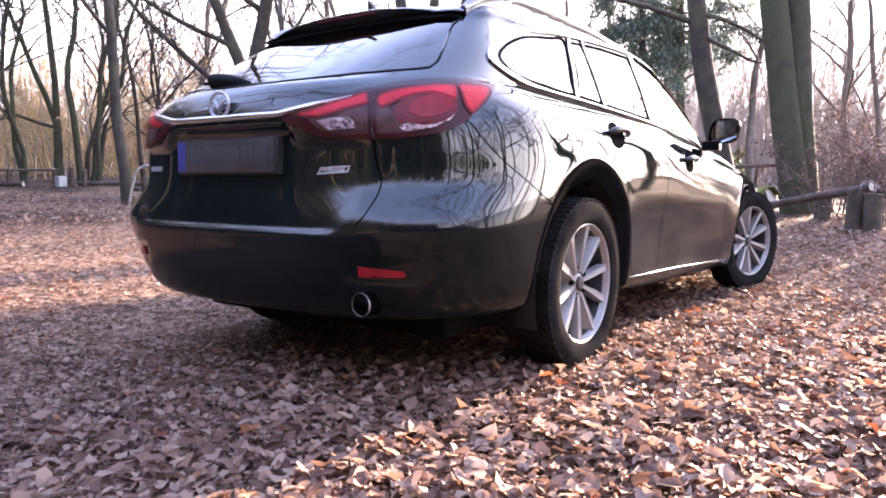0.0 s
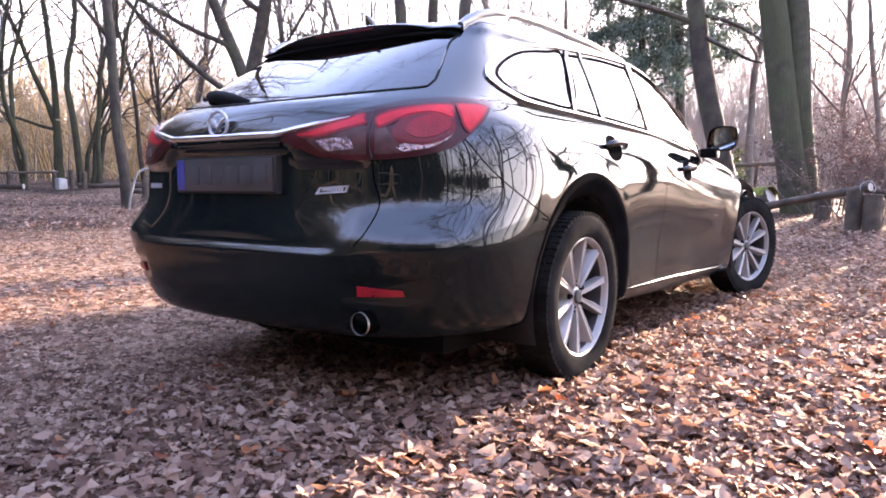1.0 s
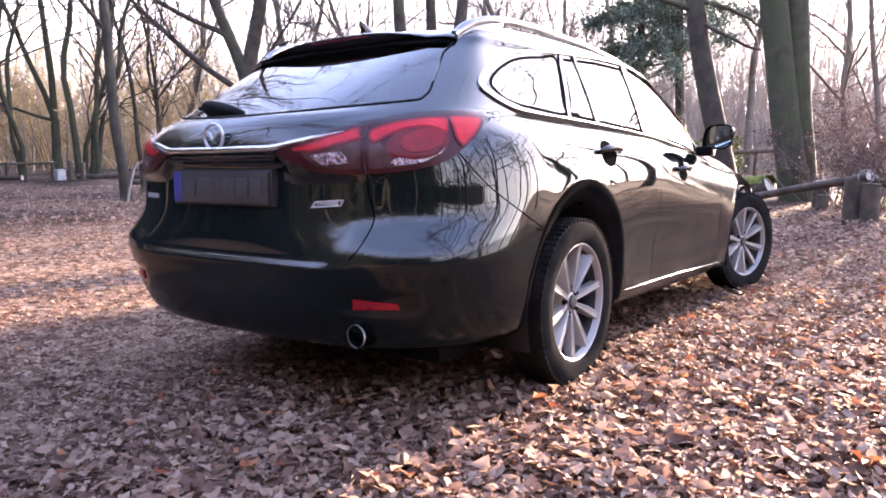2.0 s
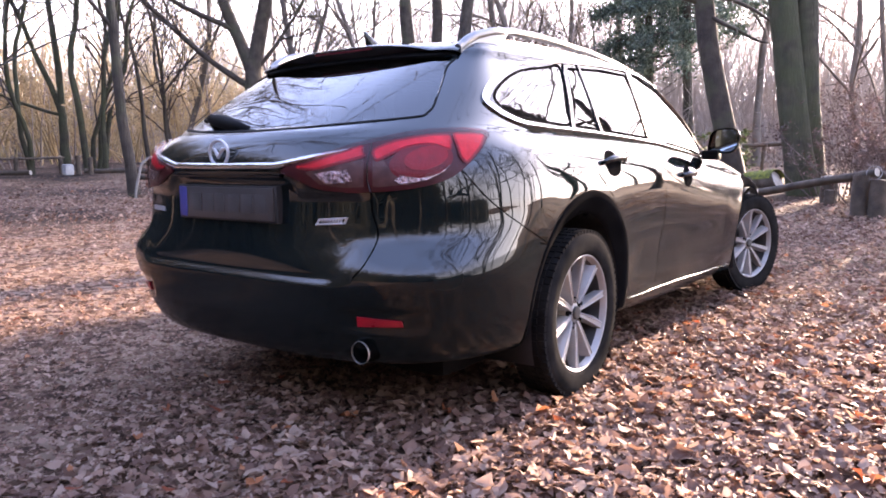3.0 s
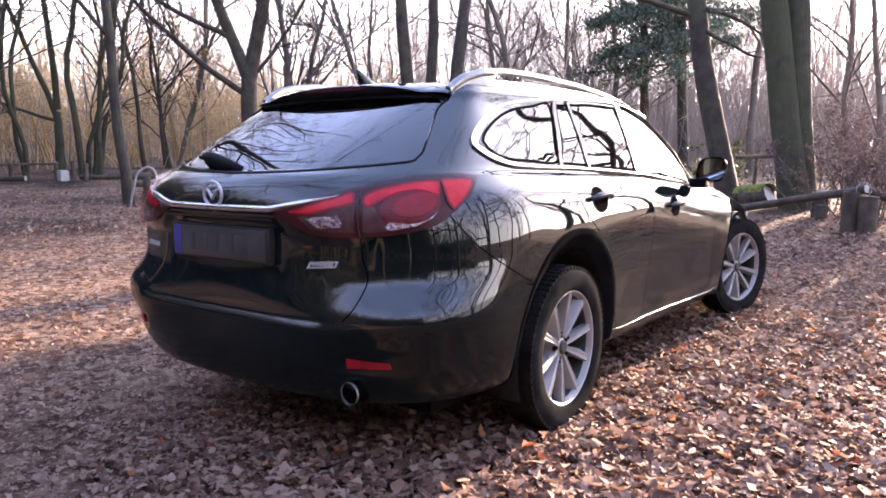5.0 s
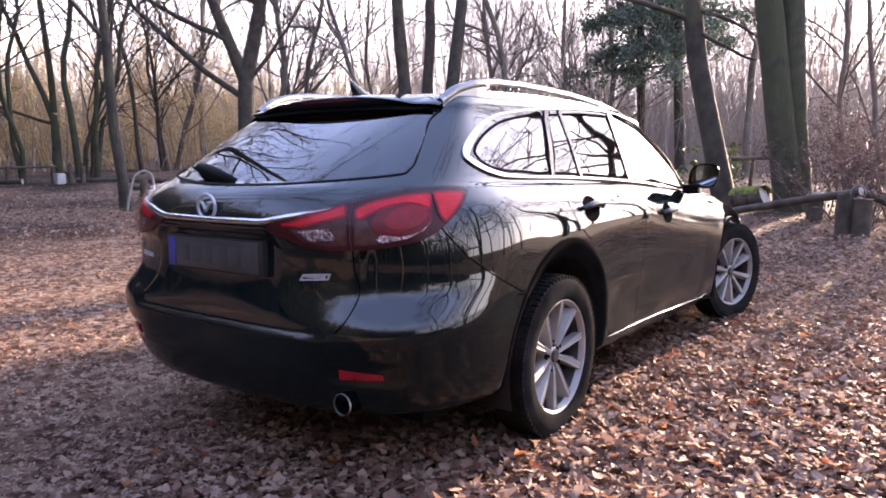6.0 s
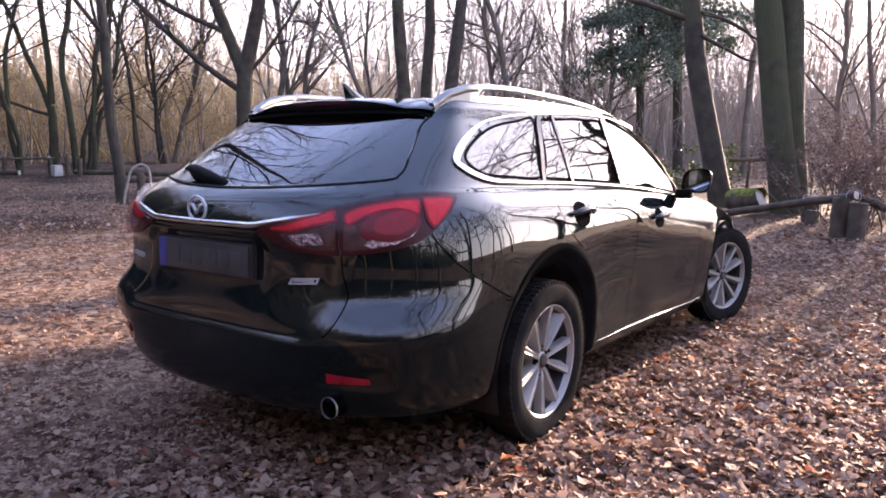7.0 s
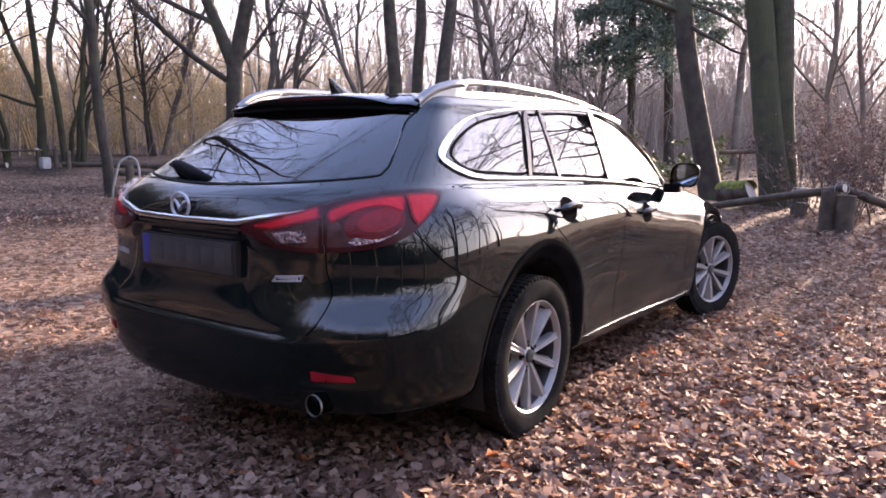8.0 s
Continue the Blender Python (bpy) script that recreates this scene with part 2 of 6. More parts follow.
def litter(name):
    """Leaf litter and trodden earth: cells the size of leaves, over earth in broad patches."""
    m = mat(name, ((0.022, 0.015, 0.0125), (0.052, 0.036, 0.029)), 0.95, scale=1.2, spec=0.08, rough_var=0.05)
    n, l = m.node_tree.nodes, m.node_tree.links
    p = n["Principled BSDF"]
    tc = n.new("ShaderNodeTexCoord")
    cell = n.new("ShaderNodeTexVoronoi")
    cell.inputs["Scale"].default_value = 19.0
    # ragged edges: the cells' places are shaken by a fine noise
    shake, swing = n.new("ShaderNodeTexNoise"), n.new("ShaderNodeVectorMath")
    shake.inputs["Scale"].default_value, shake.inputs["Detail"].default_value = 24.0, 3.0
    l.new(tc.outputs["Object"], shake.inputs["Vector"])
    swing.operation = "MULTIPLY_ADD"
    swing.inputs[1].default_value = (0.09, 0.09, 0.09)
    l.new(shake.outputs["Color"], swing.inputs[0])
    l.new(tc.outputs["Object"], swing.inputs[2])
    l.new(swing.outputs[0], cell.inputs["Vector"])
    ramp = n.new("ShaderNodeValToRGB")
    for i, c in enumerate(((0.048, 0.027, 0.019), (0.112, 0.064, 0.043), (0.178, 0.109, 0.075), (0.26, 0.180, 0.132))):
        if i > 1:
            ramp.color_ramp.elements.new(0.5)
    for i, c in enumerate(((0.048, 0.027, 0.019), (0.112, 0.064, 0.043), (0.178, 0.109, 0.075), (0.26, 0.180, 0.132))):
        ramp.color_ramp.elements[i].position, ramp.color_ramp.elements[i].color = 0.1 + 0.27 * i, (*c, 1)
    sep = n.new("ShaderNodeSeparateColor")
    l.new(cell.outputs["Color"], sep.inputs[0])
    l.new(sep.outputs[0], ramp.inputs["Fac"])
    patch = n.new("ShaderNodeTexNoise")
    patch.inputs["Scale"].default_value, patch.inputs["Detail"].default_value = 0.35, 5.0
    l.new(tc.outputs["Object"], patch.inputs["Vector"])
    pr = n.new("ShaderNodeMapRange")
    pr.inputs["From Min"].default_value, pr.inputs["From Max"].default_value = 0.36, 0.5
    l.new(patch.outputs["Fac"], pr.inputs["Value"])
    mix = n.new("ShaderNodeMix")
    mix.data_type = "RGBA"
    old = p.inputs["Base Color"].links[0].from_socket
    l.new(pr.outputs[0], mix.inputs[0])
    l.new(old, mix.inputs[6])
    l.new(ramp.outputs["Color"], mix.inputs[7])
    l.new(mix.outputs[2], p.inputs["Base Color"])
    b = n.new("ShaderNodeBump")
    b.inputs["Strength"].default_value, b.inputs["Distance"].default_value = 0.9, 0.04
    l.new(sep.outputs[1], b.inputs["Height"])
    l.new(b.outputs["Normal"], p.inputs["Normal"])
    return m


LITTER = litter("leaf_litter")


# ---- mesh helpers ----
def mesh_of(name, verts, faces, material, smooth=True):
    me = bpy.data.meshes.new(name)
    me.from_pydata([tuple(map(float, v)) for v in verts], [], [tuple(map(int, f)) for f in faces])
    me.materials.append(material)
    if smooth:
        me.polygons.foreach_set("use_smooth", [True] * len(me.polygons))
    me.update()
    return me


def fast_mesh(name, verts, faces, material, smooth=True):
    """A mesh from arrays; faces all of one size."""
    verts, faces = np.asarray(verts, np.float32), np.asarray(faces, np.int32)
    me = bpy.data.meshes.new(name)
    me.vertices.add(len(verts))
    me.vertices.foreach_set("co", verts.ravel())
    k = faces.shape[1]
    me.loops.add(faces.size)
    me.loops.foreach_set("vertex_index", faces.ravel())
    me.polygons.add(len(faces))
    me.polygons.foreach_set("loop_start", np.arange(0, faces.size, k, dtype=np.int32))
    me.polygons.foreach_set("use_smooth", np.full(len(faces), smooth))
    me.materials.append(material)
    me.update(calc_edges=True)
    return me


def part_mesh(name, me, parent, label=""):
    ob = new(name, me)
    if parent is not None:
        ob.parent = parent
    return tagged(ob, label)


def part(name, bm, material, parent, label="", smooth=False):
    me = bpy.data.meshes.new(name)
    bmesh.ops.recalc_face_normals(bm, faces=bm.faces)
    bm.to_mesh(me)
    bm.free()
    me.materials.append(material)
    if smooth:
        me.polygons.foreach_set("use_smooth", [True] * len(me.polygons))
        me.set_sharp_from_angle(angle=radians(38))
    return part_mesh(name, me, parent, label)


def tube(points, radii, sides=8, closed=False, caps=True):
    """Rings of verts and quads along a line; returns verts, faces."""
    pts = [Vector(p) for p in points]
    n = len(pts)
    radii = [radii] * n if not hasattr(radii, "__len__") else radii
    verts, faces = [], []
    ref = None
    for i, p in enumerate(pts):
        a, b = pts[i - 1] if (i or closed) else p, pts[(i + 1) % n] if (i < n - 1 or closed) else p
        d = (b - a).normalized()
        if ref is None:
            ref = d.orthogonal().normalized()
        ref = (ref - d * ref.dot(d))
        ref = ref.normalized() if ref.length > 1e-6 else d.orthogonal().normalized()
        side = d.cross(ref)
        for k in range(sides):
            q = 2 * math.pi * k / sides
            verts.append(p + (ref * math.cos(q) + side * math.sin(q)) * radii[i])
    rings = n if closed else n - 1
    for i in range(rings):
        j = (i + 1) % n
        for k in range(sides):
            k2 = (k + 1) % sides
            faces.append((i * sides + k, i * sides + k2, j * sides + k2, j * sides + k))
    if caps and not closed:
        faces.append(tuple(range(sides - 1, -1, -1)))
        faces.append(tuple((n - 1) * sides + k for k in range(sides)))
    return verts, faces


def tube_part(name, points, radii, material, parent, label="", sides=8, closed=False):
    v, f = tube(points, radii, sides, closed)
    return part_mesh(name, mesh_of(name, v, f, material), parent, label)


def box_bm(bm, lo, hi, bevel=0.0, m=None):
    r = bmesh.ops.create_cube(bm, size=1.0)
    for v in r["verts"]:
        v.co = Vector((lo[i] + (v.co[i] + 0.5) * (hi[i] - lo[i]) for i in range(3)))
    if bevel:
        edges = list({e for v in r["verts"] for e in v.link_edges})
        out = bmesh.ops.bevel(bm, geom=edges, offset=bevel, segments=2, affect="EDGES", profile=0.6)
        vs = list({v for f in out["faces"] for v in f.verts} | {v for v in r["verts"] if v.is_valid})
    else:
        vs = r["verts"]
    if m is not None:
        bmesh.ops.transform(bm, matrix=m, verts=vs)
    return vs


def box_part(name, lo, hi, material, parent, bevel=0.01, label="", m=None):
    bm = bmesh.new()
    box_bm(bm, lo, hi, bevel, m)
    return part(name, bm, material, parent, label, smooth=True)


def lathe(profile, steps, axis="x"):
    """Profile of (along, radius) turned round the x axis; returns verts, faces."""
    verts, faces = [], []
    k = len(profile)
    for i in range(steps):
        q = 2 * math.pi * i / steps
        for a, r in profile:
            verts.append((a, r * math.cos(q), r * math.sin(q)))
    for i in range(steps):
        j = (i + 1) % steps
        for p in range(k - 1):
            faces.append((i * k + p, i * k + p + 1, j * k + p + 1, j * k + p))
    return verts, faces


def thing(name, label, category, group="", loc=(0, 0, 0)):
    ob = new(name)
    ob.location = loc
    return tagged(ob, label, category, group)


def spline(points, per=8, closed=True):
    """A smooth line through points (Catmull-Rom)."""
    p = np.asarray(points, float)
    n, out = len(p), []
    for i in range(n if closed else n - 1):
        if closed:
            a, b, c, d = p[i - 1], p[i], p[(i + 1) % n], p[(i + 2) % n]
        else:
            a, b, c, d = p[max(i - 1, 0)], p[i], p[i + 1], p[min(i + 2, n - 1)]
        for k in range(per):
            t = k / per
            out.append(0.5 * (2 * b + (c - a) * t + (2 * a - 5 * b + 4 * c - d) * t * t + (3 * b - a - 3 * c + d) * t ** 3))
    if not closed:
        out.append(p[-1])
    return np.array(out)


# ---- ground ----
def ground_z(x, y):
    """The forest floor lies level under the car and rises gently away from it."""
    left = np.interp(-np.asarray(x, float), (0.5, 1.6, 4.65, 9.0, 16.0, 40.0), (0.0, 0.035, 0.134, 0.38, 0.56, 0.9))
    ahead = np.interp(np.asarray(y, float), (4.0, 5.2, 9.5, 12.0, 20.0, 40.0), (0.0, 0.02, 0.16, 0.26, 0.45, 0.7))
    return left + ahead


def build_ground():
    g = np.concatenate([-np.geomspace(900, 14, 16), np.linspace(-12, 22, 90), np.geomspace(24, 900, 16)])
    X, Y = np.meshgrid(g, g)
    Z = ground_z(X, Y) + 0.012 * np.sin(X * 1.7 + np.cos(Y * 1.3)) * np.cos(Y * 1.1) - 0.02
    n = len(g)
    i = np.arange(n * n).reshape(n, n)
    faces = np.stack([i[:-1, :-1], i[:-1, 1:], i[1:, 1:], i[1:, :-1]], -1).reshape(-1, 4)
    ob = new("ground", fast_mesh("ground", np.stack([X, Y, Z], -1).reshape(-1, 3), faces, LITTER))
    tagged(ob, "forest floor of brown earth covered in fallen leaves", "ground", kind="structure")


build_ground()


# ---- the car: its body as level lines from the tail round the side to the nose ----
from mathutils.bvhtree import BVHTree

WHEEL_R, AXLE_R, AXLE_F, ARCH_R = 0.335, 1.085, 3.95, 0.405
NR, NS, NF = 84, 190, 50


def smoothstep(a, b, x):
    t = np.clip((x - a) / (b - a), 0, 1)
    return t * t * (3 - 2 * t)


def level_line(z, w, tail, nose):
    """z, w: height and half width at the tail, the middle and the nose; tail, nose: end, start of the rounding, squareness."""
    (y0, yc, n), (y1, yd, m) = tail, nose

    def arc(n, steps):
        q = np.linspace(0, math.pi / 2, 900)
        u, v = np.sin(q) ** (2 / n), np.cos(q) ** (2 / n)
        s = np.concatenate([[0], np.cumsum(np.hypot(np.diff(u), 0.8 * np.diff(v)))])
        w = np.linspace(0, s[-1], steps)
        return np.interp(w, s, u), np.interp(w, s, v)
    (xr, vr), (xf, vf) = arc(n, NR), arc(m, NF)
    ys = np.linspace(yc, yd, NS + 2)[1:-1]
    x = np.concatenate([xr, np.ones(NS), xf[::-1]])
    y = np.concatenate([yc - (yc - y0) * vr, ys, yd + (y1 - yd) * vf[::-1]])

    def along(v):
        raw = np.interp(np.linspace(y0 - 2, y1 + 2, 400 + 800), (max(0.5, y0), 2.1, max(3.4, min(yd, 3.9))), v)
        grid = np.linspace(y0 - 2, y1 + 2, 1200)
        return np.interp(y, grid, np.convolve(np.pad(raw, 40, mode="edge"), np.hanning(81) / np.hanning(81).sum(), mode="valid"))
    return np.stack([x * along(w), y, along(z)], -1)


LEVELS = [
    level_line((0.27, 0.20, 0.17), (0.78, 0.76, 0.76), (0.16, 0.80, 3.0), (4.66, 4.05, 2.6)),
    level_line((0.30, 0.225, 0.19), (0.865, 0.835, 0.86), (0.06, 0.80, 3.1), (4.72, 4.05, 2.6)),
    level_line((0.40, 0.33, 0.33), (0.900, 0.858, 0.90), (0.015, 0.78, 3.35), (4.78, 4.05, 2.6)),
    level_line((0.50, 0.44, 0.44), (0.908, 0.872, 0.91), (0.000, 0.76, 3.65), (4.80, 4.05, 2.6)),
    level_line((0.60, 0.56, 0.55), (0.914, 0.884, 0.915), (0.000, 0.76, 3.95), (4.80, 4.0, 2.5)),
    level_line((0.72, 0.70, 0.66), (0.914, 0.893, 0.905), (0.005, 0.76, 2.9), (4.77, 4.0, 2.4)),
    level_line((0.84, 0.82, 0.75), (0.910, 0.897, 0.88), (0.010, 0.76, 2.8), (4.72, 3.95, 2.4)),
    level_line((0.93, 0.91, 0.81), (0.895, 0.890, 0.83), (0.000, 0.76, 2.7), (4.66, 3.9, 2.3)),
    level_line((1.00, 0.97, 0.87), (0.868, 0.866, 0.78), (0.022, 0.76, 2.6), (4.40, 3.8, 2.3)),
    level_line((1.055, 1.02, 0.925), (0.818, 0.828, 0.77), (0.070, 0.76, 2.5), (4.05, 3.5, 2.4)),
    level_line((1.10, 1.055, 0.965), (0.762, 0.792, 0.76), (0.185, 0.78, 3.05), (3.74, 3.0, 2.4)),
    level_line((1.22, 1.21, 1.18), (0.688, 0.735, 0.69), (0.393, 0.80, 3.1), (3.36, 2.7, 2.5)),
    level_line((1.335, 1.360, 1.33), (0.608, 0.672, 0.62), (0.600, 0.86, 3.8), (2.95, 2.4, 2.6)),
    level_line((1.388, 1.425, 1.39), (0.588, 0.638, 0.58), (0.686, 0.92, 4.6), (2.78, 2.3, 2.8)),
    level_line((1.420, 1.456, 1.42), (0.525, 0.565, 0.50), (0.745, 0.98, 4.6), (2.62, 2.2, 2.8)),
    level_line((1.432, 1.466, 1.43), (0.220, 0.260, 0.22), (0.800, 1.25, 3.0), (2.45, 2.1, 2.8)),
    level_line((1.436, 1.470, 1.434), (0.004, 0.004, 0.004), (0.840, 1.30, 2.6), (2.40, 2.0, 2.6)),
]


def body_grid():
    L = np.array(LEVELS)
    rows = []
    for i in range(len(L) - 1):
        a, b, c, d = L[max(i - 1, 0)], L[i], L[i + 1], L[min(i + 2, len(L) - 1)]
        for k in range(9):
            t = k / 9
            rows.append(0.5 * (2 * b + (c - a) * t + (2 * a - 5 * b + 4 * c - d) * t * t + (3 * b - a - 3 * c + d) * t ** 3))
    rows.append(L[-1])
    G = np.array(rows)
    x, y, z = G[..., 0], G[..., 1], G[..., 2]
    # the tailgate is let in behind the bumper's ledge
    rear = 1 - smoothstep(0.3, 0.5, y)
    edge = np.interp(z, (0.58, 0.60, 0.65, 0.72, 0.78, 0.86), (0.535, 0.56, 0.60, 0.625, 0.612, 0.61))
    top = np.where(x < 0.30, 0.915, 0.915 - 0.06 * smoothstep(0.30, 0.36, x))
    m = rear * smoothstep(0.566, 0.580, z) * (1 - smoothstep(edge - 0.075, edge + 0.01, x)) * (1 - smoothstep(top - 0.012, top, z))
    plate = rear * smoothstep(0.62, 0.75, z) * (1 - smoothstep(0.29, 0.32, x)) * (1 - smoothstep(0.895, 0.91, z))
    y = y + 0.014 * m + 0.007 * plate
    # the ledge and the skirt of the bumper
    y = y - 0.003 * rear * smoothstep(0.518, 0.560, z) * (1 - smoothstep(0.564, 0.578, z)) * (1 - smoothstep(0.55, 0.62, x))
    skirt = rear * smoothstep(0.41, 0.43, z) * (1 - smoothstep(0.48, 0.5, z)) * smoothstep(0.50, 0.56, x) * (1 - smoothstep(0.74, 0.80, x))
    y = y + 0.012 * skirt
    # above a crease the bumper's corner leans inwards to the lamp
    crease = 0.604 + 0.09 * np.clip(x - 0.55, 0, 1) + 0.20 * np.clip(y - 0.2, 0, 0.4)
    lean = 0.011 * smoothstep(0, 0.10, z - crease) * (1 - smoothstep(0.95, 1.08, z)) * smoothstep(0.56, 0.66, x) * (1 - smoothstep(0.45, 0.70, y))
    x, y = x - 0.5 * lean, y + 0.85 * lean
    # crease along the doors, and the hollow of their lower half
    side = smoothstep(1.5, 1.8, y) * (1 - smoothstep(3.2, 3.4, y))
    x = x - 0.012 * side * np.exp(-((z - 0.50 - 0.02 * (y - 2.4)) / 0.10) ** 2)
    x = x + 0.008 * side * np.exp(-((z - 0.275 + 0.015 * (y - 1.7)) / 0.035) ** 2)
    for yw in (AXLE_R, AXLE_F):
        r = np.hypot(y - yw - 0.02, z - WHEEL_R)
        out = (x > 0.6) * (z < 1.0)
        x = x + out * (0.0015 * np.exp(-((r - 0.50) / 0.05) ** 2) - 0.055 * np.clip((0.487 - r) / 0.082, 0, 1) ** 1.1)
    return np.stack([x, y, z], -1)


GRID = body_grid()


def half_faces(G):
    nv, nu, _ = G.shape
    i = np.arange(nv * nu).reshape(nv, nu)
    return np.stack([i[:-1, :-1], i[:-1, 1:], i[1:, 1:], i[1:, :-1]], -1).reshape(-1, 4)


BODY_V, BODY_F = GRID.reshape(-1, 3), half_faces(GRID)
HALF = BVHTree.FromPolygons([tuple(v) for v in BODY_V], [tuple(int(k) for k in f) for f in BODY_F])


def onto(a, b, mode):
    """A place on the right half of the body: 'side' takes y, z; 'rear' takes x, z; 'diag' takes (x + y) / sqrt 2 and z; 'top' takes x, y."""
    s = math.sqrt(0.5)
    if mode == "side":
        o, d = Vector((3, a, b)), Vector((-1, 0, 0))
    elif mode == "rear":
        o, d = Vector((max(a, 0.0005), -3, b)), Vector((0, 1, 0))
    elif mode == "top":
        o, d = Vector((max(a, 0.0005), b, 4)), Vector((0, 0, -1))
    else:
        o, d = Vector((a * s + 3 * s, a * s - 3 * s, b)), Vector((-s, s, 0))
    hit, nrm, _, _ = HALF.ray_cast(o, d)
    if hit is None:
        hit, nrm, _, _ = HALF.find_nearest(o + d * 3)
    if nrm.dot(d) > 0:
        nrm = -nrm
    return hit, nrm


def skin(outline, mode, lift=0.004, depth=0.012, step=0.03, mirror=False, inner=None, full=False, even=False):
    """A panel that lies on the body within an outline (with a hole, if inner is given), standing proud by lift."""
    bm = bmesh.new()
    o = [bm.verts.new((p[0], p[1], 0)) for p in outline]
    if inner is None:
        bm.faces.new(o)
    else:
        h = [bm.verts.new((p[0], p[1], 0)) for p in inner]
        for k in range(len(o)):
            bm.faces.new((o[k], o[(k + 1) % len(o)], h[(k + 1) % len(o)], h[k]))
    lo, hi = np.min(outline, axis=0), np.max(outline, axis=0)
    for ax in (0, 1):
        for c in np.arange(lo[ax] + step, hi[ax], step):
            geom = bm.verts[:] + bm.edges[:] + bm.faces[:]
            co, no = ((c, 0, 0), (1, 0, 0)) if ax == 0 else ((0, c, 0), (0, 1, 0))
            bmesh.ops.bisect_plane(bm, geom=geom, plane_co=co, plane_no=no, dist=1e-5)
    bmesh.ops.triangulate(bm, faces=[f for f in bm.faces if len(f.verts) > 4])
    bm.normal_update()
    back = []
    for v in bm.verts:
        a, b = v.co.x, v.co.y
        p, n = onto(abs(a) if full else a, b, mode)
        if full and a < 0:
            p, n = Vector((-p.x, p.y, p.z)), Vector((-n.x, n.y, n.z))
        v.co = p + n * lift
        back.append((v, p - n * max(0.0, depth - lift)))
    if even:
        # glass: one even curve through the places found on the body
        c = np.array([tuple(v.co) for v in bm.verts])
        k = 1 if mode == "rear" else 0
        u, w = c[:, 1 - k], c[:, 2]
        u, w = (u - (0 if full else u.mean())) / 0.5, (w - w.mean()) / 0.15
        A = np.stack([np.ones_like(u), w, u * u, u * u * w, u ** 4] if full else [np.ones_like(u), u, w, u * w], -1)
        arch = 0.006 * w * w if full else -0.006 * w * w - 0.004 * u * u
        fit = A @ np.linalg.lstsq(A, c[:, k] - arch, rcond=None)[0] + arch
        for v, q in zip(bm.verts, fit):
            v.co[k] = q
        back = [(v, v.co + Vector((0, depth, 0) if k else (-depth, 0, 0))) for v in bm.verts]
    back = dict(back)
    rim = [e for e in bm.edges if e.is_boundary]
    low = {}
    for e in rim:
        for v in e.verts:
            if v not in low:
                low[v] = bm.verts.new(back[v])
    for e in rim:
        bm.faces.new((e.verts[0], e.verts[1], low[e.verts[1]], low[e.verts[0]]))
    if mirror:
        for v in bm.verts:
            v.co.x = -v.co.x
    return bm


def inset(outline, d):
    """An outline moved inwards by d."""
    p = np.asarray(outline, float)
    t = np.roll(p, -1, 0) - np.roll(p, 1, 0)
    t /= np.maximum(np.linalg.norm(t, axis=1, keepdims=True), 1e-9)
    nrm = np.stack([-t[:, 1], t[:, 0]], -1)
    area = np.sum(p[:, 0] * np.roll(p[:, 1], -1) - np.roll(p[:, 0], -1) * p[:, 1])
    return p + nrm * d * (1 if area > 0 else -1)


def inside(poly, x, y):
    r = np.zeros(np.shape(x), bool)
    p = np.asarray(poly)
    for (ax, ay), (bx, by) in zip(p, np.roll(p, -1, 0)):
        c = ((ay > y) != (by > y)) & (x < (bx - ax) * (y - ay) / (by - ay + 1e-12) + ax)
        r ^= c
    return r


# outlines of the glass: side (y, z), rear (x, z)
QUARTER = spline([(0.675, 1.188), (0.71, 1.135), (0.80, 1.112), (0.95, 1.104), (1.185, 1.098), (1.23, 1.16), (1.355, 1.362), (1.20, 1.352), (0.97, 1.315), (0.77, 1.248)], 6)
REAR_DOOR = [(1.22, 1.096), (1.60, 1.080), (2.05, 1.058), (2.05, 1.16), (2.05, 1.392), (1.75, 1.390), (1.41, 1.368), (1.30, 1.18)]
FRONT_DOOR = spline([(2.11, 1.054), (2.45, 1.030), (2.85, 0.994), (3.06, 0.975), (2.98, 1.075), (2.80, 1.20), (2.56, 1.315), (2.35, 1.372), (2.11, 1.392), (2.10, 1.2)], 6)
SIDE_LIGHT = spline([(0.605, 1.180), (0.64, 1.128), (0.76, 1.092), (0.95, 1.082), (1.40, 1.070), (2.05, 1.040), (2.60, 1.000), (3.13, 0.955), (3.02, 1.085), (2.84, 1.215), (2.58, 1.342), (2.27, 1.402), (1.90, 1.413), (1.45, 1.395), (1.18, 1.373), (0.93, 1.332), (0.73, 1.262)], 8)
REAR_GLASS = spline([(-0.640, 1.125), (-0.60, 1.098), (-0.3, 1.072), (0.0, 1.064), (0.3, 1.072), (0.60, 1.098), (0.640, 1.125), (0.612, 1.19), (0.552, 1.30), (0.525, 1.356), (0.28, 1.377), (0.0, 1.382), (-0.28, 1.377), (-0.525, 1.356), (-0.552, 1.30), (-0.612, 1.19)], 6)


def dense(poly, n=10):
    p = np.asarray(poly, float)
    q = np.roll(p, -1, 0)
    return np.concatenate([a + (b - a) * np.linspace(0, 1, n, endpoint=False)[:, None] for a, b in zip(p, q)])


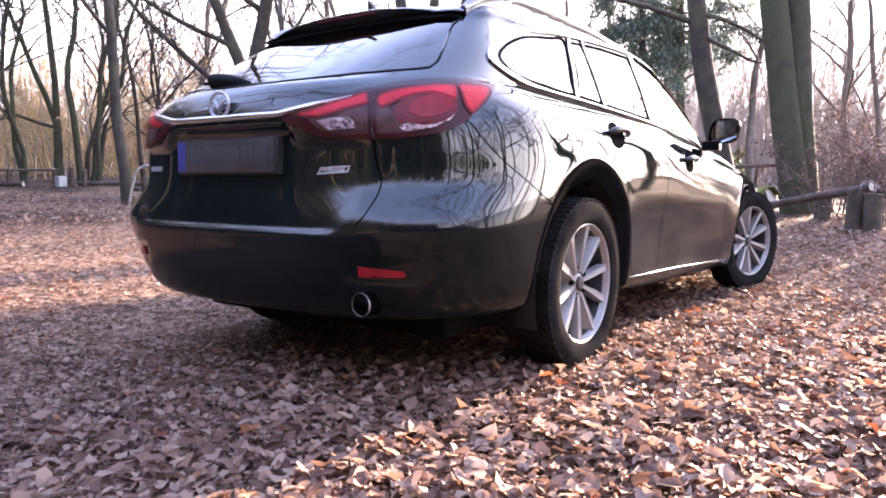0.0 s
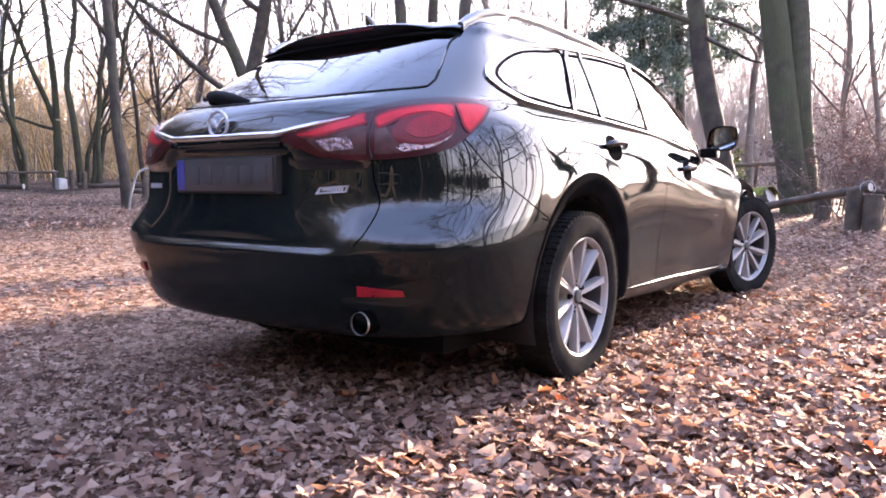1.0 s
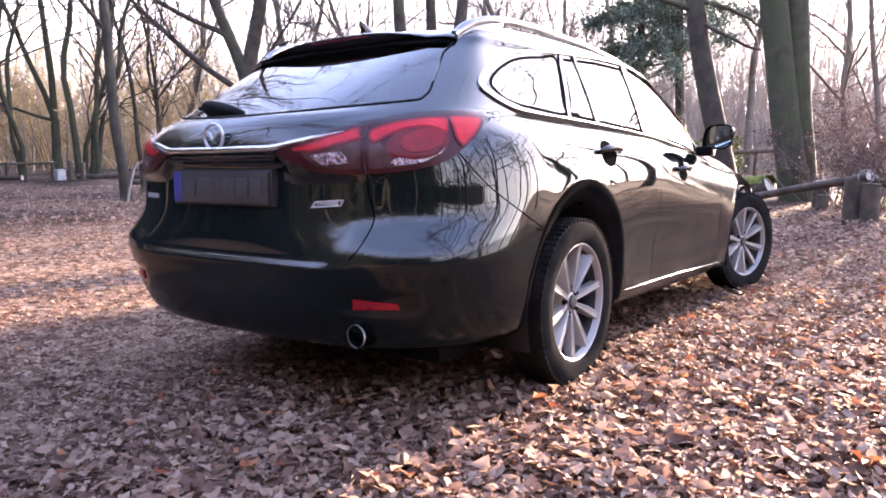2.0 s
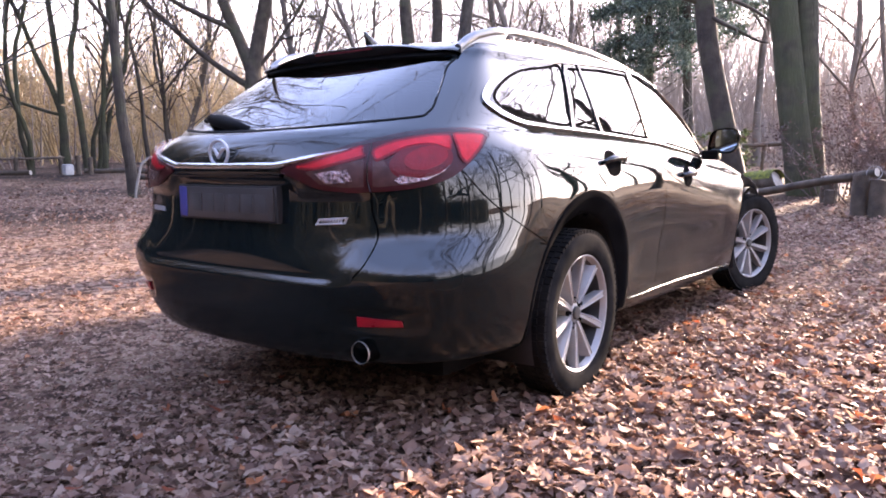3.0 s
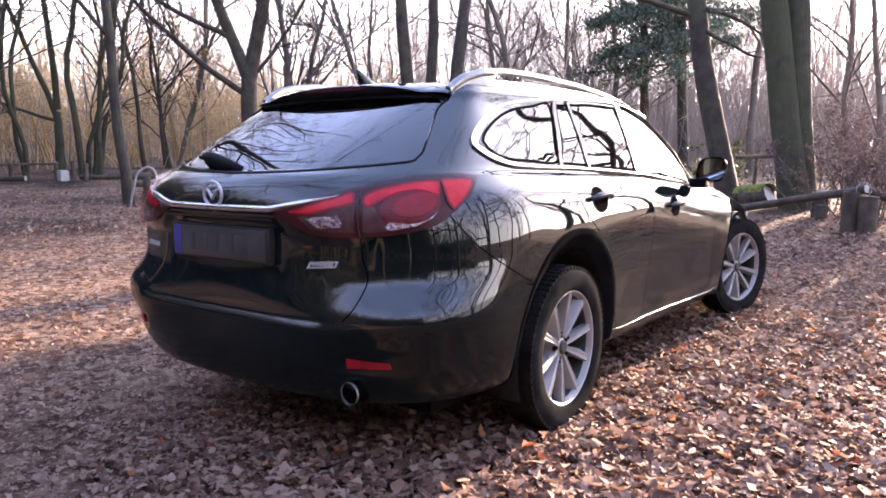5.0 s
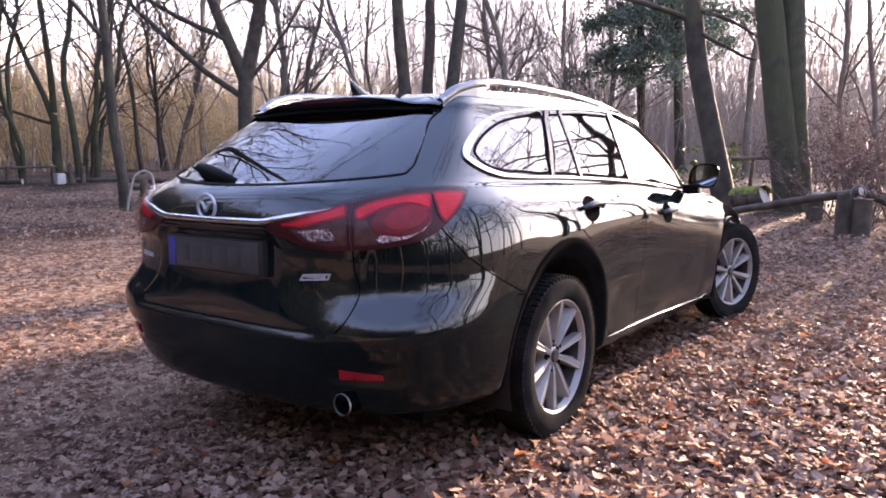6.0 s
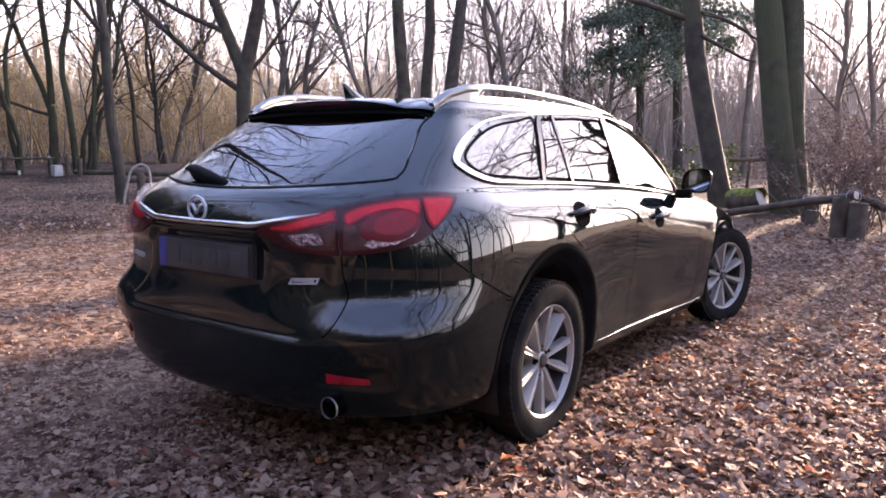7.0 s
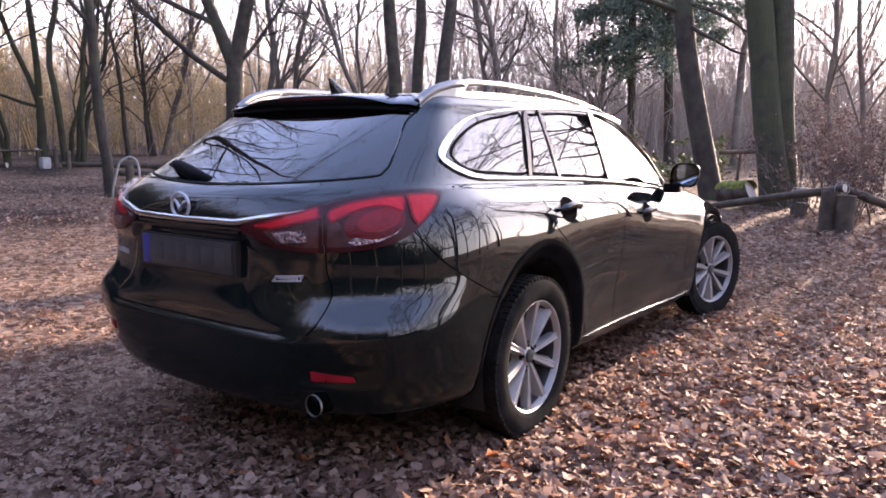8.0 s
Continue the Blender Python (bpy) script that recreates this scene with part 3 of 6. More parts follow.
DOOR_SPLIT = [(2.03, 0.30), (2.04, 0.5), (2.05, 0.7), (2.055, 0.9), (2.06, 1.035), (2.09, 1.40)]
REAR_DOOR_EDGE = [(1.20, 1.08), (1.17, 1.02), (1.16, 0.97), (1.20, 0.90), (1.26, 0.85), (1.34, 0.80), (1.44, 0.70), (1.52, 0.58), (1.545, 0.50), (1.60, 0.40), (1.66, 0.31)] + DOOR_SPLIT + [(1.90, 1.41), (1.42, 1.39)]
FRONT_DOOR_EDGE = DOOR_SPLIT + [(2.30, 1.40), (2.58, 1.342), (2.84, 1.215), (3.02, 1.085), (3.13, 0.955), (3.16, 0.88), (3.22, 0.75), (3.24, 0.60), (3.23, 0.45), (3.18, 0.32), (3.12, 0.28)]


def unit_row(v):
    return v / np.linalg.norm(v)


def body_panels(me, car):
    """The body parted into its panels, which share one smooth surface."""
    co, nr = np.zeros(len(me.vertices) * 3), np.zeros(len(me.vertices) * 3)
    me.vertices.foreach_get("co", co)
    me.vertices.foreach_get("normal", nr)
    co, nr = co.reshape(-1, 3), nr.reshape(-1, 3)
    polys = [tuple(p.vertices) for p in me.polygons]
    # faces that the skirt's upper edge crosses are cut along it
    above = co[:, 2] - (0.560 + 0.10 * np.maximum(0, np.abs(co[:, 0]) - 0.5) + 0.20 * np.clip(co[:, 1] - 0.2, 0, 0.4))
    extra_co, extra_nr, cuts, whole = [], [], {}, []
    for p in polys:
        sign = [above[v] > 0 for v in p]
        if all(sign) or not any(sign) or co[p[0], 1] > 0.72:
            whole.append(p)
            continue
        halves = ([], [])
        for v, w, s in zip(p, p[1:] + p[:1], sign):
            halves[s].append(v)
            if s != (above[w] > 0):
                key = (min(v, w), max(v, w))
                if key not in cuts:
                    t = above[key[0]] / (above[key[0]] - above[key[1]])
                    cuts[key] = len(co) + len(extra_co)
                    extra_co.append(co[key[0]] * (1 - t) + co[key[1]] * t)
                    extra_nr.append(unit_row(nr[key[0]] * (1 - t) + nr[key[1]] * t))
                halves[0].append(cuts[key])
                halves[1].append(cuts[key])
        whole += [tuple(h) for h in halves if len(h) > 2]
    polys = whole
    co, nr = np.concatenate([co, extra_co]), np.concatenate([nr, extra_nr])
    mid = np.array([co[list(p)].mean(0) for p in polys])
    x, y, z = mid.T
    a = np.abs(x)
    kind = np.zeros(len(polys), int)
    names = ["body", "roof_panel", "bonnet", "front_bumper", "rear_bumper", "tailgate", "rear_door", "rear_door", "front_door", "front_door", "bumper_skirt"]
    kind[(z > 1.405) & (y > 0.8)] = 1
    kind[(y > 3.3) & (z > 0.70) & (a < 0.70)] = 2
    kind[(y > 4.2) & (z < 0.62)] = 3
    kind[(y < 0.72) & (z < 0.86 - 0.30 * np.maximum(0, y - 0.05))] = 4
    kind[(y < 0.72) & (z < 0.560 + 0.10 * np.maximum(0, a - 0.5) + 0.20 * np.clip(y - 0.2, 0, 0.4))] = 10
    gate = np.interp(z, (0.585, 0.65, 0.87, 1.0, 1.10, 1.34, 1.45), (0.55, 0.60, 0.66, 0.70, 0.70, 0.60, 0.52))
    kind[(y < 0.80) & (z > 0.573) & (a < gate)] = 5
    for k, edge in ((6, REAR_DOOR_EDGE), (8, FRONT_DOOR_EDGE)):
        hit = inside(edge, y, z) & (a > 0.45)
        kind[hit & (x > 0)] = k
        kind[hit & (x < 0)] = k + 1
    for k, name in enumerate(names):
        mine = [polys[i] for i in np.nonzero(kind == k)[0]]
        used = sorted({v for p in mine for v in p})
        at = {v: i for i, v in enumerate(used)}
        pm = bpy.data.meshes.new(name)
        pm.from_pydata([tuple(co[v]) for v in used], [], [tuple(at[v] for v in p) for p in mine])
        pm.materials.append(SKIRT if k == 10 else PAINT)
        pm.polygons.foreach_set("use_smooth", [True] * len(pm.polygons))
        pm.normals_split_custom_set_from_vertices([tuple(nr[v]) for v in used])
        part_mesh(name, pm, car, ("glossy black paint" if k == 0 else "lower bumper in black paint, dimmed to imitate dark reflections" if k == 10 else ""))
    bpy.data.meshes.remove(me)


def car_body(car):
    x, y, z = BODY_V.T
    V, F = BODY_V.copy(), BODY_F
    keep = np.ones(len(F), bool)
    for yw in (AXLE_R, AXLE_F):
        yw = yw + 0.02
        r = np.hypot(y - yw, z - WHEEL_R)
        inn = (r < ARCH_R) & (x > 0.55) & (z < 0.9)
        cut = inn[F].any(1)
        keep &= ~cut
        ring = np.unique(F[cut])
        ring = ring[~inn[ring]]
        k = ARCH_R / r[ring]
        V[ring, 1] = yw + (V[ring, 1] - yw) * k
        V[ring, 2] = WHEEL_R + (V[ring, 2] - WHEEL_R) * k
    cx, cy, cz = V[F].mean(1).T
    for poly in (QUARTER, dense(REAR_DOOR), FRONT_DOOR):
        keep &= ~(inside(inset(poly, 0.008), cy, cz) & (cx > 0.4) & (cz > 0.95))
    keep &= ~(inside(inset(REAR_GLASS, 0.012), cx, cz) & (cy < 0.80))
    wind = (cy > 2.35 + (1.40 - cz) * 1.9) & (cz > 1.0) & (cz < 1.37) & (cx < 0.66 - (cz - 1.0) * 0.3)
    keep &= ~wind
    F = F[keep]
    nv = len(V)
    M = V * (-1, 1, 1)
    V2, F2 = np.concatenate([V, M]), np.concatenate([F, F[:, ::-1] + nv])
    used, inv = np.unique(F2, return_inverse=True)
    me = fast_mesh("body", V2[used], inv.reshape(F2.shape), PAINT)
    bm = bmesh.new()
    bm.from_mesh(me)
    bmesh.ops.remove_doubles(bm, verts=[v for v in bm.verts if abs(v.co.x) < 0.006], dist=0.011)
    bm.to_mesh(me)
    bm.free()
    me.polygons.foreach_set("use_smooth", [True] * len(me.polygons))
    body_panels(me, car)
    # windscreen
    faces, F0 = [], BODY_F[wind]
    used, inv = np.unique(np.concatenate([F0, F0 + nv]), return_inverse=True)
    part_mesh("windscreen", fast_mesh("windscreen", np.concatenate([BODY_V, M])[used] * (1, 1, 1), inv.reshape(-1, 4), CLEARGLASS), car)


def ribbon(name, points, mode, width, lift, material, car, mirror=False, label="", taper=0):
    """A rounded strip laid along a line on the body."""
    pts, nrms = [], []
    for a, b in points:
        p, n = onto(abs(a), b, mode)
        if a < 0:
            p, n = Vector((-p.x, p.y, p.z)), Vector((-n.x, n.y, n.z))
        pts.append(p)
        nrms.append(n)
    verts, faces = [], []
    prof = [(-0.5, -0.3), (-0.5, 0.35), (-0.28, 0.9), (0.28, 0.9), (0.5, 0.35), (0.5, -0.3)]
    k = len(prof)
    for i, (p, n) in enumerate(zip(pts, nrms)):
        t = (pts[min(i + 1, len(pts) - 1)] - pts[max(i - 1, 0)]).normalized()
        s = t.cross(n).normalized()
        thin = min(1.0, (0.2 + min(i, len(pts) - 1 - i)) / taper) if taper else 1.0
        for u, h in prof:
            verts.append(p + s * u * width * thin + n * h * lift)
    for i in range(len(pts) - 1):
        for j in range(k - 1):
            faces.append((i * k + j, i * k + j + 1, (i + 1) * k + j + 1, (i + 1) * k + j))
    faces += [tuple(range(k)), tuple((len(pts) - 1) * k + j for j in range(k))]
    if mirror:
        verts = [Vector((-v.x, v.y, v.z)) for v in verts]
        faces = [f[::-1] for f in faces]
    return part_mesh(name, mesh_of(name, verts, faces, material), car, label)


def glazing(car):
    for mir in (False, True):
        for poly, g in ((QUARTER, SIDE_PRIVACY), (dense(REAR_DOOR), SIDE_PRIVACY), (FRONT_DOOR, CLEARGLASS)):
            win = part("side_window", skin(poly, "side", 0.000, 0.004, 0.05, mir, even=True), g, car, smooth=True)
            part("window_seal", skin(poly, "side", 0.003, 0.010, 0.05, mir, inset(poly, 0.010)), ARCH, win, smooth=True)
        for poly in ([(1.192, 1.085), (1.222, 1.085), (1.425, 1.385), (1.390, 1.383)], [(2.05, 1.045), (2.11, 1.045), (2.125, 1.403), (2.065, 1.403)]):
            part("pillar_trim", skin(dense(poly, 6), "side", 0.006, 0.014, 0.05, mir), GLOSS_BLACK, car, smooth=True)
        part("door_glass_bar", skin(dense([(1.47, 1.070), (1.495, 1.070), (1.55, 1.393), (1.525, 1.393)], 6), "side", 0.007, 0.014, 0.05, mir), GLOSS_BLACK, car, smooth=True)
        broad = 0.0065 + 0.019 * (1 - smoothstep(0.58, 0.98, SIDE_LIGHT[:, :1]))
        part("window_surround", skin(SIDE_LIGHT, "side", 0.009, 0.016, 0.05, mir, inset(SIDE_LIGHT, broad)), CHROME, car, "bright chrome window surround", smooth=True)
    frit = [(x, 1.362 - 0.012 * (x / 0.45) ** 2 + 0.010 * max(0, abs(x) - 0.45) / 0.07) for x in np.linspace(-0.525, 0.525, 41)] + [(x, 1.384 - 0.03 * (x / 0.55) ** 2) for x in np.linspace(0.525, -0.525, 41)]
    glass_ob = part("rear_window", skin(REAR_GLASS, "rear", 0.000, 0.004, 0.04, full=True, even=True), PRIVACY, car, "dark tinted rear window", smooth=True)
    part("window_seal", skin(REAR_GLASS, "rear", 0.003, 0.014, 0.06, full=True, inner=inset(REAR_GLASS, 0.005)), FLARE, glass_ob, smooth=True)
    part("glass_border", skin(frit, "rear", 0.006, 0.012, 0.06, full=True), FLARE, glass_ob, smooth=True)


LAMP = spline([(0.225, 0.932), (0.344, 0.968), (0.476, 1.004), (0.602, 1.030), (0.716, 1.045), (0.837, 1.050), (0.900, 1.038), (0.885, 1.006), (0.845, 0.965), (0.785, 0.918), (0.723, 0.890), (0.63, 0.871), (0.523, 0.862), (0.416, 0.863), (0.343, 0.872), (0.275, 0.902)], 6)


def lamps(car):
    for mir in (False, True):
        lamp = part("tail_light", skin(LAMP, "diag", 0.006, 0.02, 0.025, mir), DARK_RED, car, "red tail light with a clear reversing lens", smooth=True)
        bands = (
            ([(0.275, 0.940), (0.35, 0.965), (0.43, 0.990), (0.484, 1.004), (0.490, 0.985), (0.488, 0.966), (0.42, 0.948), (0.33, 0.928)], "red_band"),
            ([(0.516, 0.990), (0.57, 1.014), (0.64, 1.029), (0.72, 1.038), (0.768, 1.036), (0.772, 1.010), (0.76, 0.985), (0.70, 1.000), (0.62, 0.990), (0.56, 0.966), (0.524, 0.955)], "red_band"),
            ([(0.780, 1.039), (0.82, 1.044), (0.86, 1.045), (0.893, 1.036), (0.876, 1.002), (0.845, 0.970), (0.815, 0.946), (0.792, 0.965), (0.784, 1.000)], "red_tip"),
        )
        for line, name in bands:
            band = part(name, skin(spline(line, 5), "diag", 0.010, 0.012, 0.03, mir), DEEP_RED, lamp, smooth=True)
            # glow through the band, painted as nested insets of brighter red
            part("band_glow_mid", skin(inset(spline(line, 5), 0.0030), "diag", 0.0112, 0.012, 0.03, mir), MID_RED, band, smooth=True)
            part("band_glow_core", skin(inset(spline(line, 5), 0.0085), "diag", 0.0124, 0.012, 0.03, mir), RED_LENS, band, smooth=True)
        part("smoked_panel", skin(dense([(0.305, 0.924), (0.36, 0.934), (0.43, 0.949), (0.486, 0.964), (0.486, 0.878), (0.42, 0.876), (0.35, 0.886)], 5), "diag", 0.009, 0.012, 0.03, mir), SMOKE, lamp, smooth=True)
        part("smoked_panel", skin(dense([(0.514, 0.958), (0.545, 0.962), (0.575, 0.92), (0.64, 0.900), (0.72, 0.915), (0.70, 0.902), (0.62, 0.884), (0.53, 0.877), (0.512, 0.88)], 5), "diag", 0.009, 0.012, 0.03, mir), SMOKE, lamp, smooth=True)
        part("reversing_lens", skin(dense([(0.334, 0.921), (0.435, 0.931), (0.453, 0.896), (0.371, 0.888)], 5), "diag", 0.012, 0.012, 0.02, mir), CLEAR, lamp, "clear faceted lens", smooth=True)
        for k in range(3):
            c = 0.352 + 0.030 * k
            ribbon("lens_rib", [(c, 0.923 + 0.003 * k), (c + 0.010, 0.909), (c + 0.016, 0.893)], "diag", 0.004, 0.014, SMOKE, lamp, mir)
        ang = np.linspace(0, 2 * math.pi, 40, endpoint=False)
        disc = np.stack([0.668 + 0.092 * np.cos(ang), 0.955 + 0.043 * np.sin(ang) + 0.014 * np.cos(ang)], -1)
        part("inner_lens", skin(inset(disc, -0.010), "diag", 0.0105, 0.012, 0.02, mir), DEEP_RED, lamp, smooth=True)
        part("round_lens", skin(disc, "diag", 0.014, 0.012, 0.02, mir), DEEP_RED, lamp, smooth=True)
        # the disc's glow, painted as a brighter red patch
        glow = np.stack([0.682 + 0.070 * np.cos(ang), 0.962 + 0.034 * np.sin(ang) + 0.012 * np.cos(ang)], -1)
        part("lens_glow", skin(glow, "diag", 0.017, 0.012, 0.02, mir), MID_RED, lamp, smooth=True)
        part("indicator_lens", skin(dense([(0.580, 0.897), (0.60, 0.912), (0.66, 0.903), (0.72, 0.916), (0.758, 0.942), (0.735, 0.920), (0.68, 0.897), (0.60, 0.885)], 5), "diag", 0.013, 0.012, 0.02, mir), CLEAR, lamp, smooth=True)
        part("lamp_cover", skin(LAMP, "diag", 0.024, 0.024, 0.025, mir), LAMP_GLASS, lamp, smooth=True)
        ribbon("lamp_joint", [(0.506, 0.864), (0.496, 0.90), (0.498, 0.95), (0.515, 1.010)], "diag", 0.006, 0.012, GLOSS_BLACK, lamp, mir)
        refl = dense([(0.454, 0.467), (0.592, 0.456), (0.598, 0.438), (0.456, 0.434)], 6)
        part("rear_reflector", skin(refl, "diag", 0.006, 0.012, 0.03, mir), MID_RED, car, "red bumper reflector", smooth=True)
    strip = [(x, 0.944 + 0.048 * max(0, (abs(x) - 0.28)) / 0.27 + 0.006 * abs(x)) for x in np.linspace(-0.54, 0.54, 49)]
    ribbon("chrome_strip", strip, "rear", 0.023, 0.012, CHROME, car, label="wide chrome strip across the tailgate", taper=6)
    # oval badge: a ring with a plain chevron
    p, n = onto(0.001, 0.985, "rear")
    badge = part_mesh("badge_ring", mesh_of("badge_ring", *tube([(-0.004 + 0.050 * math.cos(a), p.y - 0.014, 0.990 + 0.044 * math.sin(a)) for a in np.linspace(0, 2 * math.pi, 36, endpoint=False)], 0.006, 8, closed=True), BADGE), car, "oval chrome badge")
    tube_part("badge_chevron", [(-0.046, p.y - 0.013, 1.008), (-0.028, p.y - 0.014, 1.004), (-0.004, p.y - 0.016, 0.976), (0.020, p.y - 0.014, 1.004), (0.038, p.y - 0.013, 1.008)], [0.004, 0.006, 0.007, 0.006, 0.004], BADGE, badge)
    # framed badge and letter bars
    fr = dense([(0.418, 0.752), (0.522, 0.759), (0.530, 0.781), (0.430, 0.774)], 8)
    tag = part("model_badge", skin(fr, "rear", 0.006, 0.012, 0.02, inner=inset(fr, 0.005)), BADGE, car, "small framed chrome badge", smooth=True)
    for k in range(8):
        u = 0.437 + 0.0095 * k
        part("letter_bar", skin([(u, 0.7625), (u + 0.006, 0.763), (u + 0.008, 0.774), (u + 0.002, 0.7735)], "rear", 0.004, 0.006, 0.02), BADGE, tag)
    for k in range(6):
        u = -0.56 + 0.022 * k
        part("letter_bar", skin([(u, 0.768), (u + 0.015, 0.768), (u + 0.015, 0.786), (u, 0.786)], "rear", 0.004, 0.006, 0.02, full=True), BADGE, car)
    # number plate in its recess
    p, _ = onto(0.2, 0.80, "rear")
    yp = p.y
    holder = box_part("plate_holder", (-0.272, yp - 0.020, 0.752), (0.272, yp + 0.03, 0.878), PLASTIC, car, 0.006)
    part_mesh("number_plate", box_part("tmp_plate", (-0.260, yp - 0.026, 0.760), (0.260, yp - 0.019, 0.870), PLATE, None, 0.002).data, holder, "number plate, its writing as plain bars")
    bpy.data.objects.remove(bpy.data.objects["tmp_plate"])
    box_part("plate_band", (-0.259, yp - 0.0275, 0.761), (-0.215, yp - 0.024, 0.869), BLUE, holder, 0.0005, "blue band")
    for k, wdt in enumerate((0.06, 0.06, 0.05, 0.06, 0.06, 0.06)):
        u = -0.19 + 0.072 * k
        box_part("plate_bar", (u, yp - 0.0275, 0.782), (u + wdt, yp - 0.024, 0.848), PLATE_BAR, holder, 0.0005)
    box_part("plate_lip", (-0.30, yp - 0.03, 0.905), (0.30, yp + 0.03, 0.919), GLOSS_BLACK, car, 0.004)


def arch_flares(car):
    """A broad dull band round each wheel opening."""
    for s in (1, -1):
        for yw in (AXLE_R, AXLE_F):
            verts, faces = [], []
            sweep = np.linspace(radians(-14), radians(194), 72)
            for q in sweep:
                for r, lift in ((0.500, -0.002), (0.495, 0.004), (0.46, 0.007), (0.43, 0.008), (0.402, 0.014), (0.402, -0.03)):
                    p, n = onto(yw + 0.02 + max(r, 0.407) * math.cos(q), WHEEL_R + max(r, 0.407) * math.sin(q), "side")
                    verts.append((s * (p.x + lift), p.y if r > 0.405 else yw + 0.02 + r * math.cos(q), p.z if r > 0.405 else WHEEL_R + r * math.sin(q)))
            for i in range(len(sweep) - 1):
                for j in range(5):
                    faces.append((i * 6 + j, i * 6 + j + 1, i * 6 + j + 7, i * 6 + j + 6))
            part_mesh("arch_flare", mesh_of("arch_flare", verts, faces, ARCH), car, "dull black wheel arch band")


def seams(car):
    arch_flares(car)
    for mir in (False, True):
        for line in (
            [(1.20, 1.08), (1.17, 1.02), (1.16, 0.97), (1.20, 0.90), (1.26, 0.85), (1.34, 0.80)],
            [(2.06, 1.035), (2.055, 0.9), (2.05, 0.7), (2.04, 0.5), (2.03, 0.34), (2.03, 0.30)],
            [(3.12, 0.95), (3.16, 0.88), (3.22, 0.75), (3.24, 0.60), (3.23, 0.45), (3.18, 0.32), (3.12, 0.28)],
            [(1.545, 0.50), (1.60, 0.40), (1.66, 0.31)],
            [(1.62, 0.305), (2.4, 0.275), (3.2, 0.26)],
            [(0.66, 0.665), (0.72, 0.655), (0.755, 0.652)],
        ):
            s = spline(line, 6, closed=False)
            ribbon("panel_gap", s, "side", 0.005, 0.0006, GAP, car, mir)
        s = spline([(0.80, 0.930), (0.90, 0.826), (1.03, 0.735), (1.15, 0.662)], 6, closed=False)
        ribbon("panel_gap", s, "diag", 0.005, 0.0006, GAP, car, mir)
        ribbon("panel_gap", spline([(0.506, 0.864), (0.510, 0.80), (0.525, 0.72), (0.48, 0.64), (0.44, 0.595)], 6, closed=False), "diag", 0.005, 0.0006, GAP, car, mir)
        sill = spline([(1.64, 0.298), (2.2, 0.284), (2.8, 0.266), (3.42, 0.246)], 10, closed=False)
        ribbon("sill_strip", sill, "side", 0.009, 0.007, PAINT, car, mir, taper=14)
        for y0, dz in ((1.27, 0.012), (2.325, -0.068)):
            sx = -1 if mir else 1
            p, n = onto(y0 + 0.11, 0.935 + dz, "side")
            # the grip's hollow is a flat disc, its dark painted in matte black
            ang = np.linspace(0, 2 * math.pi, 28, endpoint=False)
            cup = np.stack([y0 + 0.10 + 0.078 * np.cos(ang), 0.928 + dz + 0.056 * np.sin(ang)], -1)
            h = part("door_handle", skin(cup, "side", 0.0035, 0.006, 0.02, mir), ARCH, car, smooth=True)
            bar = [(y0, 0.932), (y0 + 0.03, 0.937), (y0 + 0.10, 0.941), (y0 + 0.17, 0.937), (y0 + 0.205, 0.93)]
            lifts = (0.004, 0.026, 0.034, 0.028, 0.008)
            pts = []
            for (a, b), q in zip(bar, lifts):
                c, nn = onto(a, b + dz, "side")
                c = c + nn * q
                pts.append((c.x * sx, c.y, c.z))
            pts = spline(pts, 6, closed=False)
            tube_part("handle_bar", pts, [0.010 + 0.006 * math.sin(math.pi * i / (len(pts) - 1)) for i in range(len(pts))], PAINT, h, sides=10)
        ribbon("handle_chrome", [(3.26, 0.80), (3.30, 0.797), (3.34, 0.794)], "side", 0.012, 0.006, CHROME, car, mir)


def spoiler(car):
    """A thin lip that grows out of the roof and dies into its corners."""
    xs = np.linspace(-0.55, 0.55, 61)
    rows = (0.80, 0.76, 0.72, 0.68, 0.65, 0.632)
    verts, faces, under = [], [], []
    for x in xs:
        a = abs(float(x))
        roof = onto(a, 0.80, "top")[0].z + 0.002
        edge = max(1.418 - 0.072 * (a / 0.54) ** 2.6, onto(a, 0.655 + 0.05 * (a / 0.55) ** 4, "top")[0].z + 0.003)
        sweep = 0.05 * (a / 0.55) ** 4
        line = []
        for y in rows:
            t = (0.80 - y) / 0.174
            z = roof + (edge + 0.002 - roof) * t + 0.006 * math.sin(math.pi * t)
            y = y + sweep * t
            line.append((float(x), y, max(z, onto(a, y, "top")[0].z + 0.002)))
        line.append((float(x), 0.626 + sweep, edge))
        low = onto(a, 0.668 + sweep, "top")[0].z + 0.001
        under.append([(float(x), 0.6255 + sweep, edge - 0.002), (float(x), 0.634 + sweep, edge - 0.35 * max(0.004, edge - low)), (float(x), 0.668 + sweep, min(low, edge - 0.004))])
        verts += line
    k = len(rows) + 1
    for i in range(len(xs) - 1):
        for j in range(k - 1):
            faces.append((i * k + j, i * k + j + 1, (i + 1) * k + j + 1, (i + 1) * k + j))
    sp = part_mesh("roof_spoiler", mesh_of("roof_spoiler", verts, faces, PAINT), car)
    v2, f2 = [p for u in under for p in u], []
    for i in range(len(xs) - 1):
        for j in range(2):
            f2.append((i * 3 + j, i * 3 + j + 1, i * 3 + j + 4, i * 3 + j + 3))
    part_mesh("spoiler_underside", mesh_of("spoiler_underside", v2, f2, PLASTIC), sp)
    box_part("brake_light", (-0.16, 0.6275, 1.401), (0.16, 0.65, 1.408), BRAKE, sp, 0.001, "dark red high brake light")


